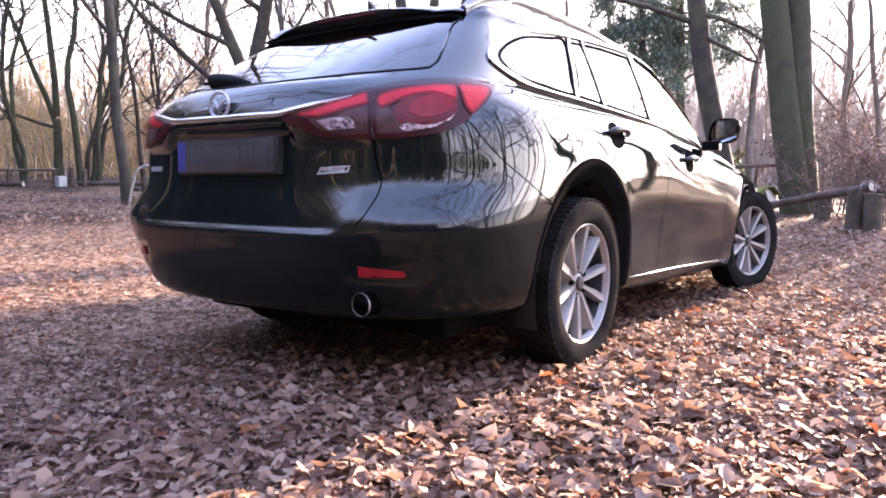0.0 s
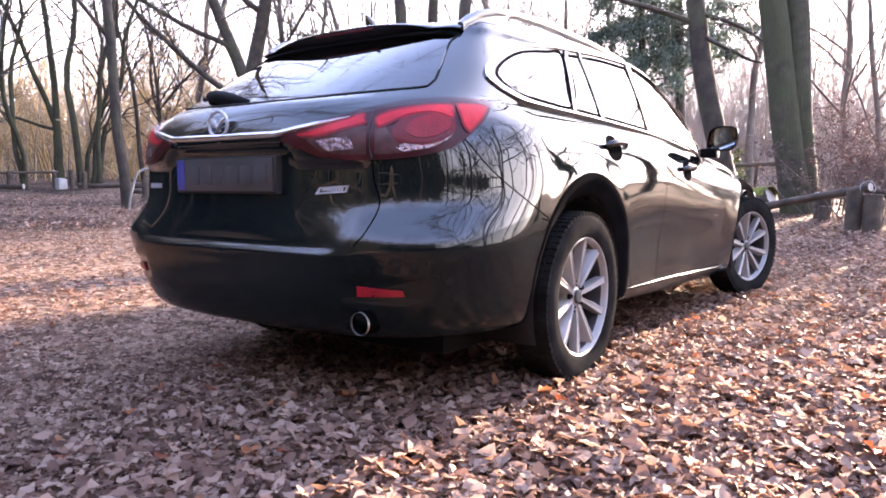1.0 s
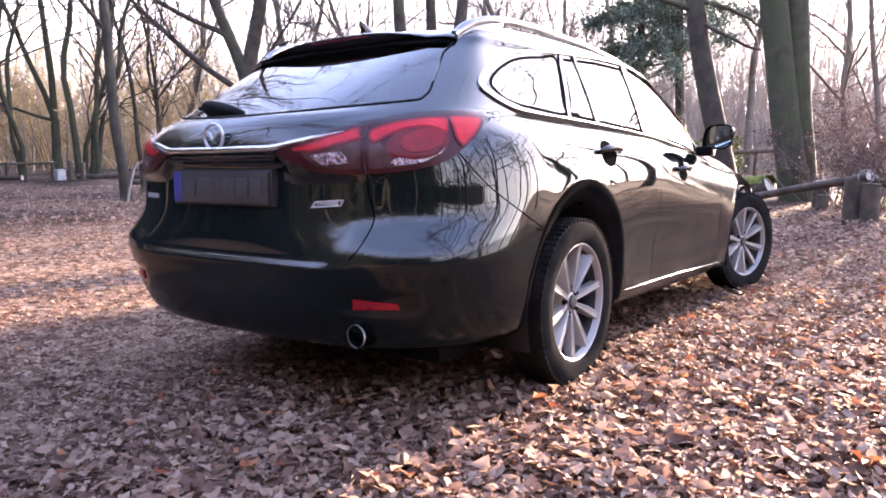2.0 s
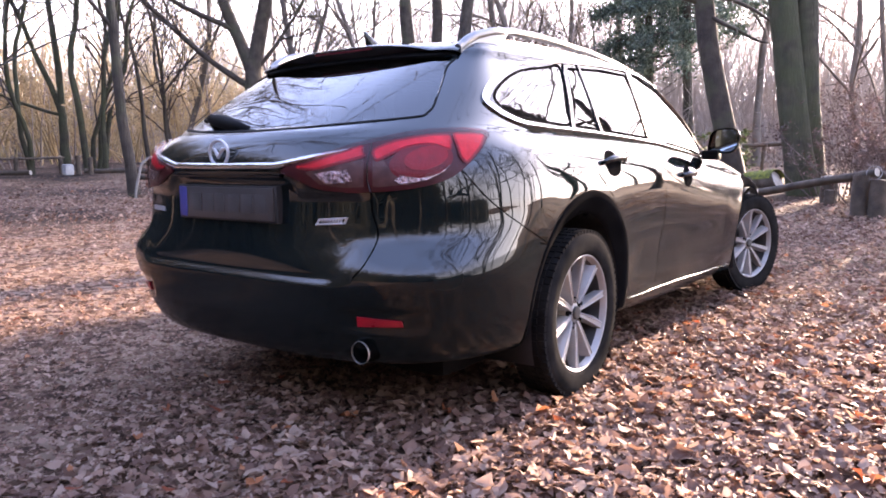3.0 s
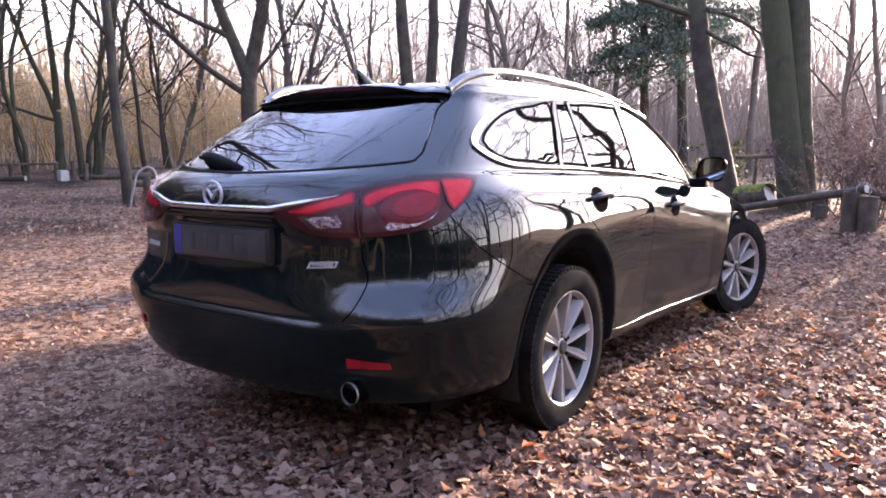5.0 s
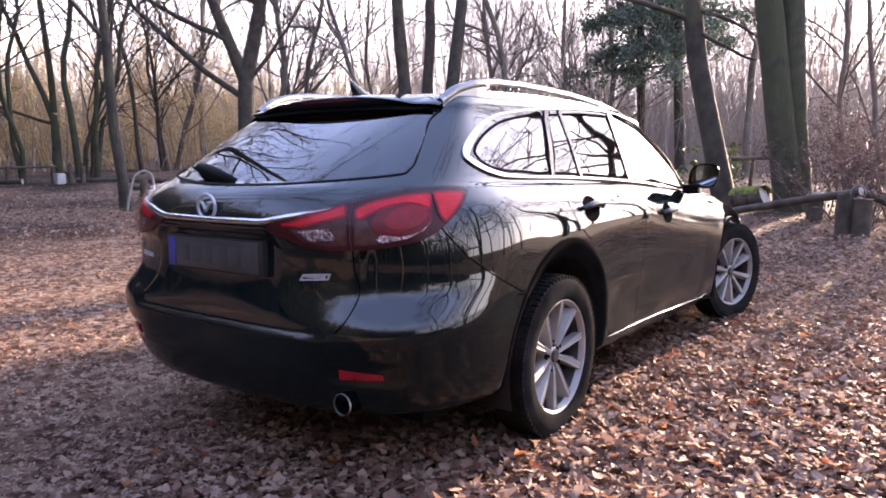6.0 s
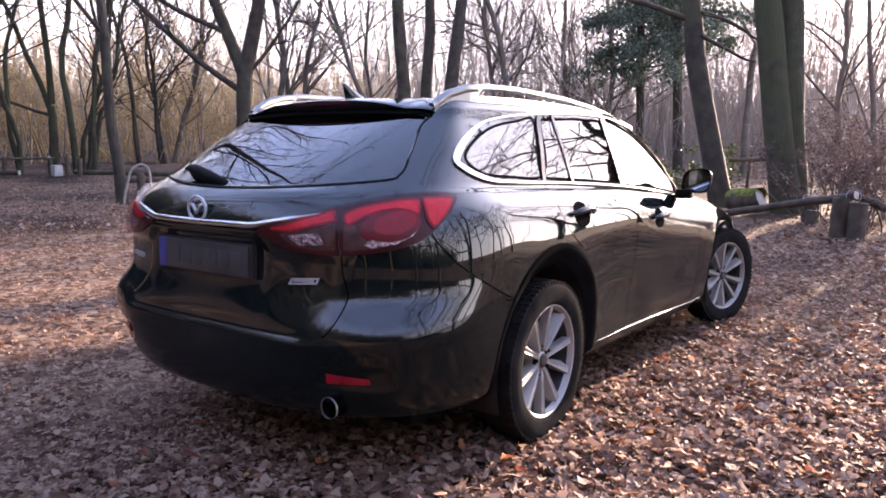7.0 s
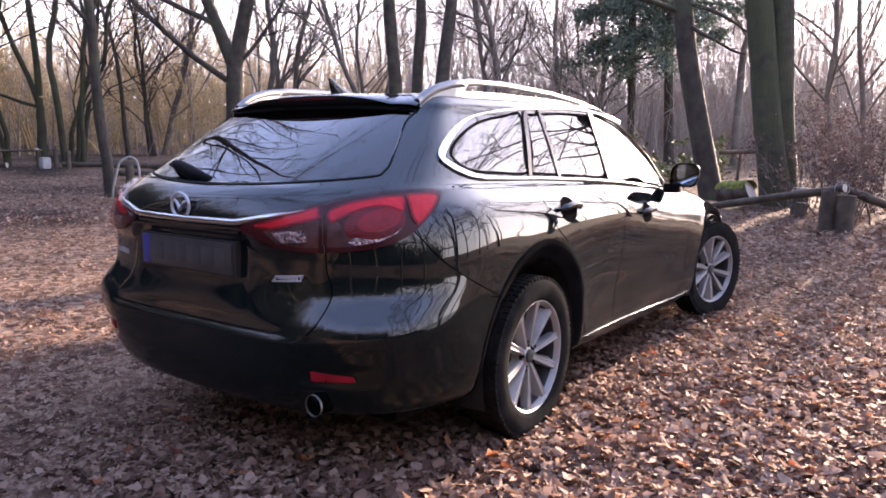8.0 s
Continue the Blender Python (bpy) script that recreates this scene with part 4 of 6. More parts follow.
def roof_fittings(car):
    for s in (1, -1):
        rail = []
        for y in np.linspace(0.70, 2.76, 86):
            top = np.interp(y, (0.70, 0.74, 0.80, 0.90, 1.05, 1.30, 1.55, 1.80, 2.17, 2.40, 2.62, 2.76), (1.396, 1.426, 1.455, 1.482, 1.501, 1.510, 1.507, 1.503, 1.480, 1.452, 1.418, 1.395))
            rail.append((s * (0.558 - 0.028 * float(1 - smoothstep(0.65, 1.0, y))), float(y), float(top) - 0.015))
        verts, faces = [], []
        prof = [(-0.018, -0.012), (-0.016, 0.008), (-0.006, 0.015), (0.006, 0.015), (0.016, 0.006), (0.018, -0.016)]
        k = len(prof)
        for p in rail:
            for u, h in prof:
                verts.append((p[0] + u, p[1], p[2] + h))
        for i in range(len(rail) - 1):
            for j in range(k):
                faces.append((i * k + j, i * k + (j + 1) % k, (i + 1) * k + (j + 1) % k, (i + 1) * k + j))
        faces += [tuple(range(k)), tuple((len(rail) - 1) * k + j for j in range(k))]
        r = part_mesh("roof_rail", mesh_of("roof_rail", verts, faces, SILVER), car, "satin silver roof rail")
        base, bf = [], []
        for p in rail[6:68]:
            q, _ = onto(abs(p[0]), p[1], "top")
            hi = max(q.z + 0.006, q.z + 0.48 * (p[2] - 0.016 - q.z))
            base += [(p[0] - 0.015, p[1], hi), (p[0] + 0.0155, p[1], hi), (p[0] + 0.0175, p[1], q.z - 0.02), (p[0] - 0.017, p[1], q.z - 0.02)]
        for i in range(len(base) // 4 - 1):
            for j in range(4):
                bf.append((i * 4 + j, i * 4 + (j + 1) % 4, i * 4 + 4 + (j + 1) % 4, i * 4 + 4 + j))
        bf += [(0, 1, 2, 3), tuple(len(base) - 4 + j for j in range(4))]
        part_mesh("rail_base", mesh_of("rail_base", base, bf, SILVER, smooth=False), r)
        for a, b in ((0, 14), (59, 86)):
            foot, ff = [], []
            for m, p in enumerate(rail[a:b]):
                q, _ = onto(abs(p[0]) + 0.018, p[1], "top")
                near = m if a == 0 else b - a - 1 - m
                rise = float(smoothstep(b - a - 4, b - a - 1, near))
                low = min(q.z - 0.006, p[2] - 0.01) * (1 - rise) + p[2] * rise
                foot += [(p[0] - 0.016, p[1], p[2] + 0.002), (p[0] + 0.0165, p[1], p[2] + 0.002), (p[0] + 0.0185, p[1], low), (p[0] - 0.018, p[1], low)]
            for i in range(b - a - 1):
                for j in range(4):
                    ff.append((i * 4 + j, i * 4 + (j + 1) % 4, i * 4 + 4 + (j + 1) % 4, i * 4 + 4 + j))
            ff += [(0, 1, 2, 3), tuple(len(foot) - 4 + j for j in range(4))]
            part_mesh("rail_foot", mesh_of("rail_foot", foot, ff, SILVER, smooth=False), r)
    # shark fin
    verts, faces = [], []
    for i, t in enumerate(np.linspace(0, 1, 10)):
        y0, y1, w = 0.79 - 0.028 * t, 1.03 - 0.245 * t ** 0.6, 0.030 * (1 - t) ** 0.8 + 0.002
        for a in np.linspace(0, 2 * math.pi, 16, endpoint=False):
            verts.append((w * math.sin(a), (y0 + y1) / 2 + (y1 - y0) / 2 * math.cos(a), 1.425 + 0.080 * t))
    for i in range(9):
        for j in range(16):
            faces.append((i * 16 + j, i * 16 + (j + 1) % 16, i * 16 + 16 + (j + 1) % 16, i * 16 + 16 + j))
    faces.append(tuple(9 * 16 + j for j in range(16)))
    part_mesh("roof_aerial", mesh_of("roof_aerial", verts, faces, PAINT), car)
    # rear wiper: a broad cap, its arm and blade
    p, n = onto(0.02, 1.095, "rear")
    w = part_mesh("rear_wiper", mesh_of("rear_wiper", *tube(spline([(0.0, p.y - 0.025, 1.067), (-0.07, p.y - 0.030, 1.084), (-0.18, p.y - 0.008, 1.105), (-0.28, p.y + 0.022, 1.122), (-0.36, p.y + 0.055, 1.13)], 6, closed=False), [0.008 + 0.020 * math.sin(math.pi * min(1, i / 24 * 1.0)) ** 0.6 for i in range(25)], 10), FLARE), car, "black rear wiper")
    tube_part("wiper_blade", spline([(-0.02, p.y - 0.012, 1.062), (-0.13, p.y - 0.002, 1.077), (-0.27, p.y + 0.028, 1.105), (-0.42, p.y + 0.078, 1.126)], 6, closed=False), 0.007, RUBBER, w, sides=6)
    # exhaust tips and silencer
    for s in (1, -1):
        v, f = lathe([(-0.006, 0.0360), (0.0, 0.0363), (0.001, 0.0370), (0.0, 0.0377), (-0.006, 0.0378)], 28)
        tip = part_mesh("exhaust_tip", mesh_of("exhaust_tip", [(s * 0.582 + b, (0.068 if s > 0 else 0.13) - a, 0.346 + c) for a, b, c in v], f, STEEL), car, "steel exhaust tip")
        # sleeve and bore are painted black for the shade behind the ring
        v, f = lathe([(-0.10, 0.0005), (-0.10, 0.0345), (-0.006, 0.0345)], 24)
        part_mesh("exhaust_sleeve", mesh_of("exhaust_sleeve", [(s * 0.582 + b, (0.068 if s > 0 else 0.13) - a, 0.346 + c) for a, b, c in lathe([(-0.012, 0.0385), (-0.14, 0.0385)], 24)[0]], lathe([(-0.012, 0.0385), (-0.14, 0.0385)], 24)[1], GAP), tip)
        part_mesh("exhaust_bore", mesh_of("exhaust_bore", [(s * 0.582 + b, (0.068 if s > 0 else 0.13) - a, 0.346 + c) for a, b, c in v], f, GAP), tip)
        tube_part("exhaust_pipe", [(s * 0.582, 0.16, 0.346), (s * 0.56, 0.32, 0.33), (s * 0.40, 0.48, 0.30)], 0.03, STEEL, car, sides=10)
    v, f = lathe([(-0.32, 0.001), (-0.32, 0.07), (-0.30, 0.085), (0.30, 0.085), (0.32, 0.07), (0.32, 0.001)], 20)
    part_mesh("silencer", mesh_of("silencer", [(a, 0.55 + b * 1.4, 0.30 + c) for a, b, c in v], f, STEEL), car)


def door_mirror(car):
    for s in (1, -1):
        shell, faces = [], []
        for i, t in enumerate(np.linspace(0, 1, 9)):
            k = math.sqrt(max(0.0, 1 - (t * 0.94) ** 2.6))
            for a in np.linspace(0, 2 * math.pi, 24, endpoint=False):
                ca, sa = math.cos(a), math.sin(a)
                u, v = math.copysign(abs(ca) ** 0.6, ca), math.copysign(abs(sa) ** 0.6, sa)
                shell.append((s * (0.935 + 0.093 * u * k + 0.012 * v), 2.94 + 0.115 * t - 0.015 * u, 1.060 + 0.076 * v * k - 0.006 * u * u))
        for i in range(8):
            for j in range(24):
                faces.append((i * 24 + j, i * 24 + (j + 1) % 24, i * 24 + 24 + (j + 1) % 24, i * 24 + 24 + j))
        faces.append(tuple(8 * 24 + j for j in range(24)))
        m = part_mesh("door_mirror", mesh_of("door_mirror", shell, faces, PAINT), car, "black door mirror")
        ang = np.linspace(0, 2 * math.pi, 28, endpoint=False)
        face = []
        for a in ang:
            ca, sa = math.cos(a), math.sin(a)
            u, v = math.copysign(abs(ca) ** 0.6, ca), math.copysign(abs(sa) ** 0.6, sa)
            face.append((s * (0.935 + 0.084 * u + 0.012 * v), 2.960 - 0.030 * u - 0.012 * v, 1.060 + 0.066 * v))
        part_mesh("mirror_glass", mesh_of("mirror_glass", face, [tuple(range(28))], MIRROR, smooth=False), m)
        box_part("mirror_foot", (min(s * 0.80, s * 0.90), 2.955, 0.945), (max(s * 0.80, s * 0.90), 3.05, 1.005), FLARE, m, 0.015)


def wheel(name, label):
    """A wheel round the x axis at the origin, its face towards +x."""
    w = tagged(new(name), label)
    prof = [(-0.09, 0.226), (-0.102, 0.244), (-0.110, 0.275), (-0.106, 0.305), (-0.092, 0.325), (-0.06, 0.333), (0.06, 0.333), (0.092, 0.325), (0.100, 0.308), (0.1015, 0.280), (0.098, 0.252), (0.094, 0.240), (0.082, 0.234), (0.075, 0.226)]
    prof = [(a if a > 0.07 else 0.022 + 0.76 * a, r) for a, r in prof]
    v, f = lathe(prof, 96)
    tyre = part_mesh("tyre", mesh_of("tyre", v, f, RUBBER), w, "black tyre with dried mud")
    bm = bmesh.new()
    rng = random.Random(5)
    for i in range(72):
        q = 2 * math.pi * i / 72
        for a0, a1 in ((-0.053, -0.026), (-0.020, 0.006), (0.011, 0.034), (0.039, 0.063), (0.068, 0.094)):
            shift = 0.02 * math.sin(a0 * 40)
            edge = a0 < -0.05 or a1 > 0.09
            r0, r1 = (0.322, 0.3355) if edge else (0.326, 0.338)
            box_bm(bm, (a0, -0.0105, r0 - 0.006), (a1, 0.0105, r1), 0.0, Matrix.Rotation(q + shift, 4, "X"))
    part("tread", bm, RUBBER, tyre)
    rim = [(0.080, 0.232), (0.089, 0.2365), (0.092, 0.234), (0.088, 0.229), (0.078, 0.224), (0.066, 0.218), (0.02, 0.208), (-0.08, 0.208), (-0.09, 0.226)]
    v, f = lathe(rim[:6][::-1], 72)
    rim_ob = part_mesh("rim", mesh_of("rim", v, f, ALLOY), w, "silver ten-spoke alloy rim")
    v, f = lathe(rim[5:][::-1], 72)
    part_mesh("rim_barrel", mesh_of("rim_barrel", v, f, BARREL), rim_ob)
    # spokes: a flat face with a raised edge on each side, wider and deeper behind
    for k in range(10):
        pair, sgn = k // 2, (k % 2) * 2 - 1
        a_in, a_out = 2 * math.pi * pair / 5 + sgn * radians(16.5), 2 * math.pi * pair / 5 + sgn * radians(17.5)
        verts, faces = [], []
        for t in np.linspace(0, 1, 8):
            r = 0.044 + 0.186 * t
            q = a_in * (1 - t) + a_out * t
            front = 0.070 + 0.012 * t ** 2 - 0.010 * (1 - t) ** 3
            back = front - 0.048 + 0.014 * t
            wf, wb = 0.0085 + 0.0055 * t, 0.015 + 0.010 * t
            d, o = Vector((0, math.cos(q), math.sin(q))), Vector((0, -math.sin(q), math.cos(q)))
            c = d * r
            skew = o * (-sgn) * 0.010 * t
            for h, e in ((back, wb), (front - 0.004, wf * 1.1), (front, wf * 0.90), (front, wf * 0.66), (front - 0.0025, wf * 0.50), (front - 0.0025, -wf * 0.50), (front, -wf * 0.66), (front, -wf * 0.90), (front - 0.004, -wf * 1.1), (back, -wb)):
                p = c + o * e + (skew if h == back else Vector((0, 0, 0)))
                verts.append((h, p.y, p.z))
        for i in range(7):
            for j in range(10):
                faces.append((i * 10 + j, i * 10 + (j + 1) % 10, i * 10 + 10 + (j + 1) % 10, i * 10 + 10 + j))
        faces += [tuple(range(10)), tuple(70 + j for j in range(10))]
        me = mesh_of("spoke", verts, faces, ALLOY)
        me.set_sharp_from_angle(angle=radians(24))
        part_mesh("spoke", me, rim_ob)
    v, f = lathe([(0.0, 0.066), (0.040, 0.066), (0.047, 0.060), (0.050, 0.038), (0.058, 0.031), (0.058, 0.0005)], 40)
    hub = part_mesh("hub", mesh_of("hub", v, f, ALLOY), w)
    v, f = lathe([(0.057, 0.029), (0.0665, 0.0275), (0.068, 0.022), (0.067, 0.0005)], 30)
    part_mesh("hub_cap", mesh_of("hub_cap", v, f, PLASTIC), hub)
    # lug nut holes as small cups, their shade painted matte black
    for k in range(5):
        q = 2 * math.pi * (k + 0.5) / 5
        v, f = lathe([(0.046, 0.0135), (0.060, 0.0135), (0.060, 0.0105), (0.052, 0.0095), (0.052, 0.0005)], 14)
        part_mesh("lug_nut_hole", mesh_of("lug_nut_hole", [(a, b + 0.054 * math.cos(q), c + 0.054 * math.sin(q)) for a, b, c in v], f, ARCH), hub)
    v, f = lathe([(-0.03, 0.0005), (-0.03, 0.15), (-0.008, 0.15), (-0.008, 0.08), (0.01, 0.075), (0.01, 0.0005)], 40)
    part_mesh("brake_disc", mesh_of("brake_disc", v, f, BARREL), w)
    box_part("brake_caliper", (-0.05, 0.07, -0.05), (0.012, 0.16, 0.06), PLASTIC, w, 0.01)
    return w


def interior(car):
    box_part("cabin_floor", (-0.74, 0.35, 0.42), (0.74, 3.5, 0.46), TRIM_CLOTH, car, 0.01)
    def seat(x, y, wdt, bench):
        st = box_part("seat", (x - wdt, y - 0.05, 0.47), (x + wdt, y + 0.48, 0.64), TRIM_CLOTH, car, 0.05)
        box_part("backrest", (x - wdt, y - 0.10, 0.60), (x + wdt, y + 0.06, 1.14), TRIM_CLOTH, st, 0.05, m=Matrix.Translation((0, y, 0.6)) @ Matrix.Rotation(radians(14), 4, "X") @ Matrix.Translation((0, -y, -0.6)))
        for hx in ((-0.42, 0, 0.42) if bench else (0,)):
            box_part("headrest", (x + hx - 0.12, y - 0.27, 1.10), (x + hx + 0.12, y - 0.16, 1.28), TRIM_CLOTH, st, 0.045)
    seat(0.36, 2.25, 0.25, False)
    seat(-0.36, 2.25, 0.25, False)
    seat(0.0, 1.35, 0.62, True)
    box_part("dashboard", (-0.70, 3.10, 0.70), (0.70, 3.55, 0.95), PLASTIC, car, 0.05)
    tube_part("steering_wheel", [(-0.36 + 0.18 * math.cos(a), 2.88 + 0.06 * math.sin(a), 0.88 + 0.17 * math.sin(a)) for a in np.linspace(0, 2 * math.pi, 28, endpoint=False)], 0.014, PLASTIC, car, closed=True)
    # luggage cover and linings
    box_part("luggage_cover", (-0.60, 0.42, 1.00), (0.60, 1.15, 1.015), TRIM_CLOTH, car, 0.004)


def underside(car):
    bm = bmesh.new()
    box_bm(bm, (-0.66, 0.42, 0.175), (0.66, 4.5, 0.40), 0.04)
    part("underbody", bm, FLARE, car, smooth=True)
    for s in (1, -1):
        for yw in (AXLE_R, AXLE_F):
            verts, faces = [], []
            for i, q in enumerate(np.linspace(-0.35, math.pi + 0.35, 30)):
                for x in (0.60, 0.872):
                    r = ARCH_R + (0.012 if x < 0.8 else 0.002)
                    verts.append((s * x, yw + r * math.cos(q), WHEEL_R + r * math.sin(q)))
                verts.append((s * 0.60, yw, WHEEL_R))
            for i in range(29):
                faces.append((i * 3, i * 3 + 1, i * 3 + 4, i * 3 + 3))
                faces.append((i * 3, i * 3 + 3, i * 3 + 5, i * 3 + 2))
            part_mesh("wheel_arch_liner", mesh_of("wheel_arch_liner", verts, faces, PLASTIC), car)
            tube_part("axle", [(s * 0.2, yw, WHEEL_R - 0.02), (s * 0.80, yw, WHEEL_R)], 0.045, STEEL, car)
    # front lamps and grille
    for mir in (False, True):
        part("headlight", skin(spline([(4.02, 0.70), (4.25, 0.72), (4.40, 0.70), (4.45, 0.63), (4.25, 0.62), (4.08, 0.65)], 5), "side", 0.005, 0.012, 0.04, mir), CLEAR, car, smooth=True)


def build_car():
    car = thing("estate_car", "glossy black estate car with silver roof rails, parked on leaves", "car")
    car_body(car)
    glazing(car)
    lamps(car)
    seams(car)
    spoiler(car)
    roof_fittings(car)
    door_mirror(car)
    interior(car)
    underside(car)
    first = wheel("wheel", "silver alloy wheel with a muddy tyre")
    first.parent = car
    first.matrix_basis = pose(0.800, AXLE_R - 0.008, WHEEL_R - 0.005, -6, 0, 0) @ Matrix.Scale(1.03, 4)
    for x, y, spin, turn in ((0.828, AXLE_F, 40, -17), (-0.795, AXLE_R, 20, 180), (-0.795, AXLE_F, 55, 163)):
        c = copy_thing(first, Matrix.Translation((x, y, WHEEL_R)) @ Matrix.Rotation(radians(turn), 4, "Z") @ Matrix.Rotation(radians(spin), 4, "X") @ Matrix.Scale(1.03, 4))
        c.parent = car
    return car


build_car()


# ---- trees ----
def unit(v):
    return v / np.maximum(np.linalg.norm(v, axis=-1, keepdims=True), 1e-9)


def grow_paths(rng, start, way, length, n, wiggle, rise):
    """Wandering lines, all of n points: start, way (B, 3), length (B,)."""
    pts, d = [start], unit(way)
    for i in range(n - 1):
        d = unit(d + rng.normal(0, wiggle, d.shape) + np.array((0, 0, rise)))
        pts.append(pts[-1] + d * (length / (n - 1))[:, None])
    return np.stack(pts, 1)


def tubes(paths, radii, k):
    """Tapered tubes round lines (B, n, 3); returns verts and quads."""
    t = unit(np.gradient(paths, axis=1))
    ref = np.where(np.abs(t[..., 2:3]) < 0.9, np.array((0, 0, 1.0)), np.array((1.0, 0, 0)))
    a = unit(np.cross(t, ref))
    b = np.cross(t, a)
    q = np.arange(k) * 2 * math.pi / k
    v = paths[:, :, None] + (a[:, :, None] * np.cos(q)[:, None] + b[:, :, None] * np.sin(q)[:, None]) * radii[:, :, None, None]
    B, n = paths.shape[:2]
    i = np.arange(B * n * k).reshape(B, n, k)
    j = np.roll(i, -1, 2)
    f = np.stack([i[:, :-1], j[:, :-1], j[:, 1:], i[:, 1:]], -1).reshape(-1, 4)
    return v.reshape(-1, 3), f


def children(rng, paths, radii, count, t0, angle, ratio, thin, t1=1.0):
    """Starts, ways, lengths and radii of the branches that spring from lines."""
    B, n = paths.shape[:2]
    t = rng.uniform(t0, t1, (B, count))
    u = t * (n - 1)
    i = np.minimum(u.astype(int), n - 2)
    w = (u - i)[..., None]
    rows = np.arange(B)[:, None]
    p = paths[rows, i] * (1 - w) + paths[rows, i + 1] * w
    d = unit(paths[rows, i + 1] - paths[rows, i])
    r = radii[rows, i] * (1 - w[..., 0]) + radii[rows, i + 1] * w[..., 0]
    side = unit(np.cross(d, rng.normal(0, 1, d.shape)))
    ang = np.radians(rng.uniform(angle[0], angle[1], t.shape))[..., None]
    way = d * np.cos(ang) + side * np.sin(ang)
    total = np.linalg.norm(np.diff(paths, axis=1), axis=2).sum(1)[:, None]
    length = total * ratio * (1.15 - 0.75 * t) * rng.uniform(0.6, 1.3, t.shape)
    return p.reshape(-1, 3), way.reshape(-1, 3), length.ravel(), (r * thin).ravel()


def join(pieces):
    vs, fs, o = [], [], 0
    for v, f in pieces:
        vs.append(v)
        fs.append(f + o)
        o += len(v)
    return np.concatenate(vs), np.concatenate(fs)


def bare_tree(seed, height, r0, first=0.25, counts=(12, 8, 7), lean=(0, 0), stems=1, wiggle=0.05, sides=(12, 6, 4, 3), angles=((30, 65), (30, 60), (25, 60)), flare=0.5, ratios=(0.38, 0.45, 0.45), bend=0.0, flute=0.0, slim=0.55):
    """Trunk and crown meshes of a leafless tree that stands at the origin."""
    rng = np.random.default_rng(seed)
    n = 22
    start = np.zeros((stems, 3))
    start[:, :2] = rng.normal(0, r0 * 0.8, (stems, 2)) * (stems > 1)
    way = np.tile((lean[0], lean[1], 1.0), (stems, 1)) + rng.normal(0, 0.09, (stems, 3)) * (stems > 1)
    start = start - unit(way) * 0.15
    h = height * rng.uniform(0.85, 1.1, stems) if stems > 1 else np.array([height])
    path = grow_paths(rng, start, way, h, n, wiggle * 0.5, 0.015)
    s = np.linspace(0, 1, n)
    if bend:
        # slow crooks to either side, none at the foot
        z = s * height
        for wave, amp in ((5.5, 1.0), (2.6, 0.45)):
            ph, to = rng.uniform(0, 6.28, stems)[:, None], rng.uniform(0, 6.28, stems)[:, None]
            off = bend * amp * (np.sin(2 * math.pi * z / wave + ph) - np.sin(ph)) * np.minimum(z / 1.5, 1.0)
            path[:, :, 0] += off * np.cos(to)
            path[:, :, 1] += off * np.sin(to)
    rad = r0 * ((1 - s) ** 0.8 * 0.92 + 0.08 + flare * np.exp(-s * height / 0.35) * 0.55)
    rad = np.tile(rad, (stems, 1)) * rng.uniform(0.96, 1.04, (stems, n))
    trunk = tubes(path, rad, sides[0])
    if flute:
        # ribs and hollows that run up the bole
        v = trunk[0].reshape(stems, n, sides[0], 3)
        q = np.arange(sides[0]) * 2 * math.pi / sides[0]
        z = (s * height)[:, None]
        swell = flute * (np.sin(3 * q + 0.5 * z) + 0.6 * np.sin(5 * q - 0.9 * z + 1.0) + 0.35 * np.sin(9 * q + 1.7 * z)) * (1 + 1.2 * np.exp(-z / 0.7))
        v = path[:, :, None] + (v - path[:, :, None]) * (1 + swell)[None, :, :, None]
        trunk = (v.reshape(-1, 3), trunk[1])
    pieces = []
    levels = ((counts[0], first, angles[0], ratios[0], slim, 9, 0.16, 0.05), (counts[1], 0.15, angles[1], ratios[1], 0.6, 6, 0.2, 0.05), (counts[2], 0.1, angles[2], ratios[2], 0.62, 3, 0.22, 0.03))
    for lv, (c, t0, ang, ratio, thin, m, wig, rise) in enumerate(levels):
        if not c:
            break
        p, d, length, r = children(rng, path, rad, c, t0, ang, ratio, thin)
        path = grow_paths(rng, p, d, length, m, wig, rise)
        rad = np.maximum(r, 0.004)[:, None] * np.linspace(1, 0.28, m)[None]
        pieces.append(tubes(path, rad, sides[min(lv + 1, 3)]))
    return trunk, join(pieces), path


def tree_thing(name, trunk, crown, bark_mat, twig_mat, label, group):
    t = thing(name, label, "tree", group)
    part_mesh("trunk", fast_mesh("trunk", *trunk, bark_mat), t)
    part_mesh("crown", fast_mesh("crown", *crown, twig_mat), t)
    return t


def at_ground(x, y, turn=0, size=1.0):
    return Matrix.Translation((x, y, float(ground_z(x, y)) - 0.03)) @ Matrix.Rotation(turn, 4, "Z") @ Matrix.Scale(size, 4)


def stand(ob, x, y):
    ob.location = (x, y, float(ground_z(x, y)) - 0.03)
    return ob


LONE = "tall slender leafless tree with bare brown trunk"
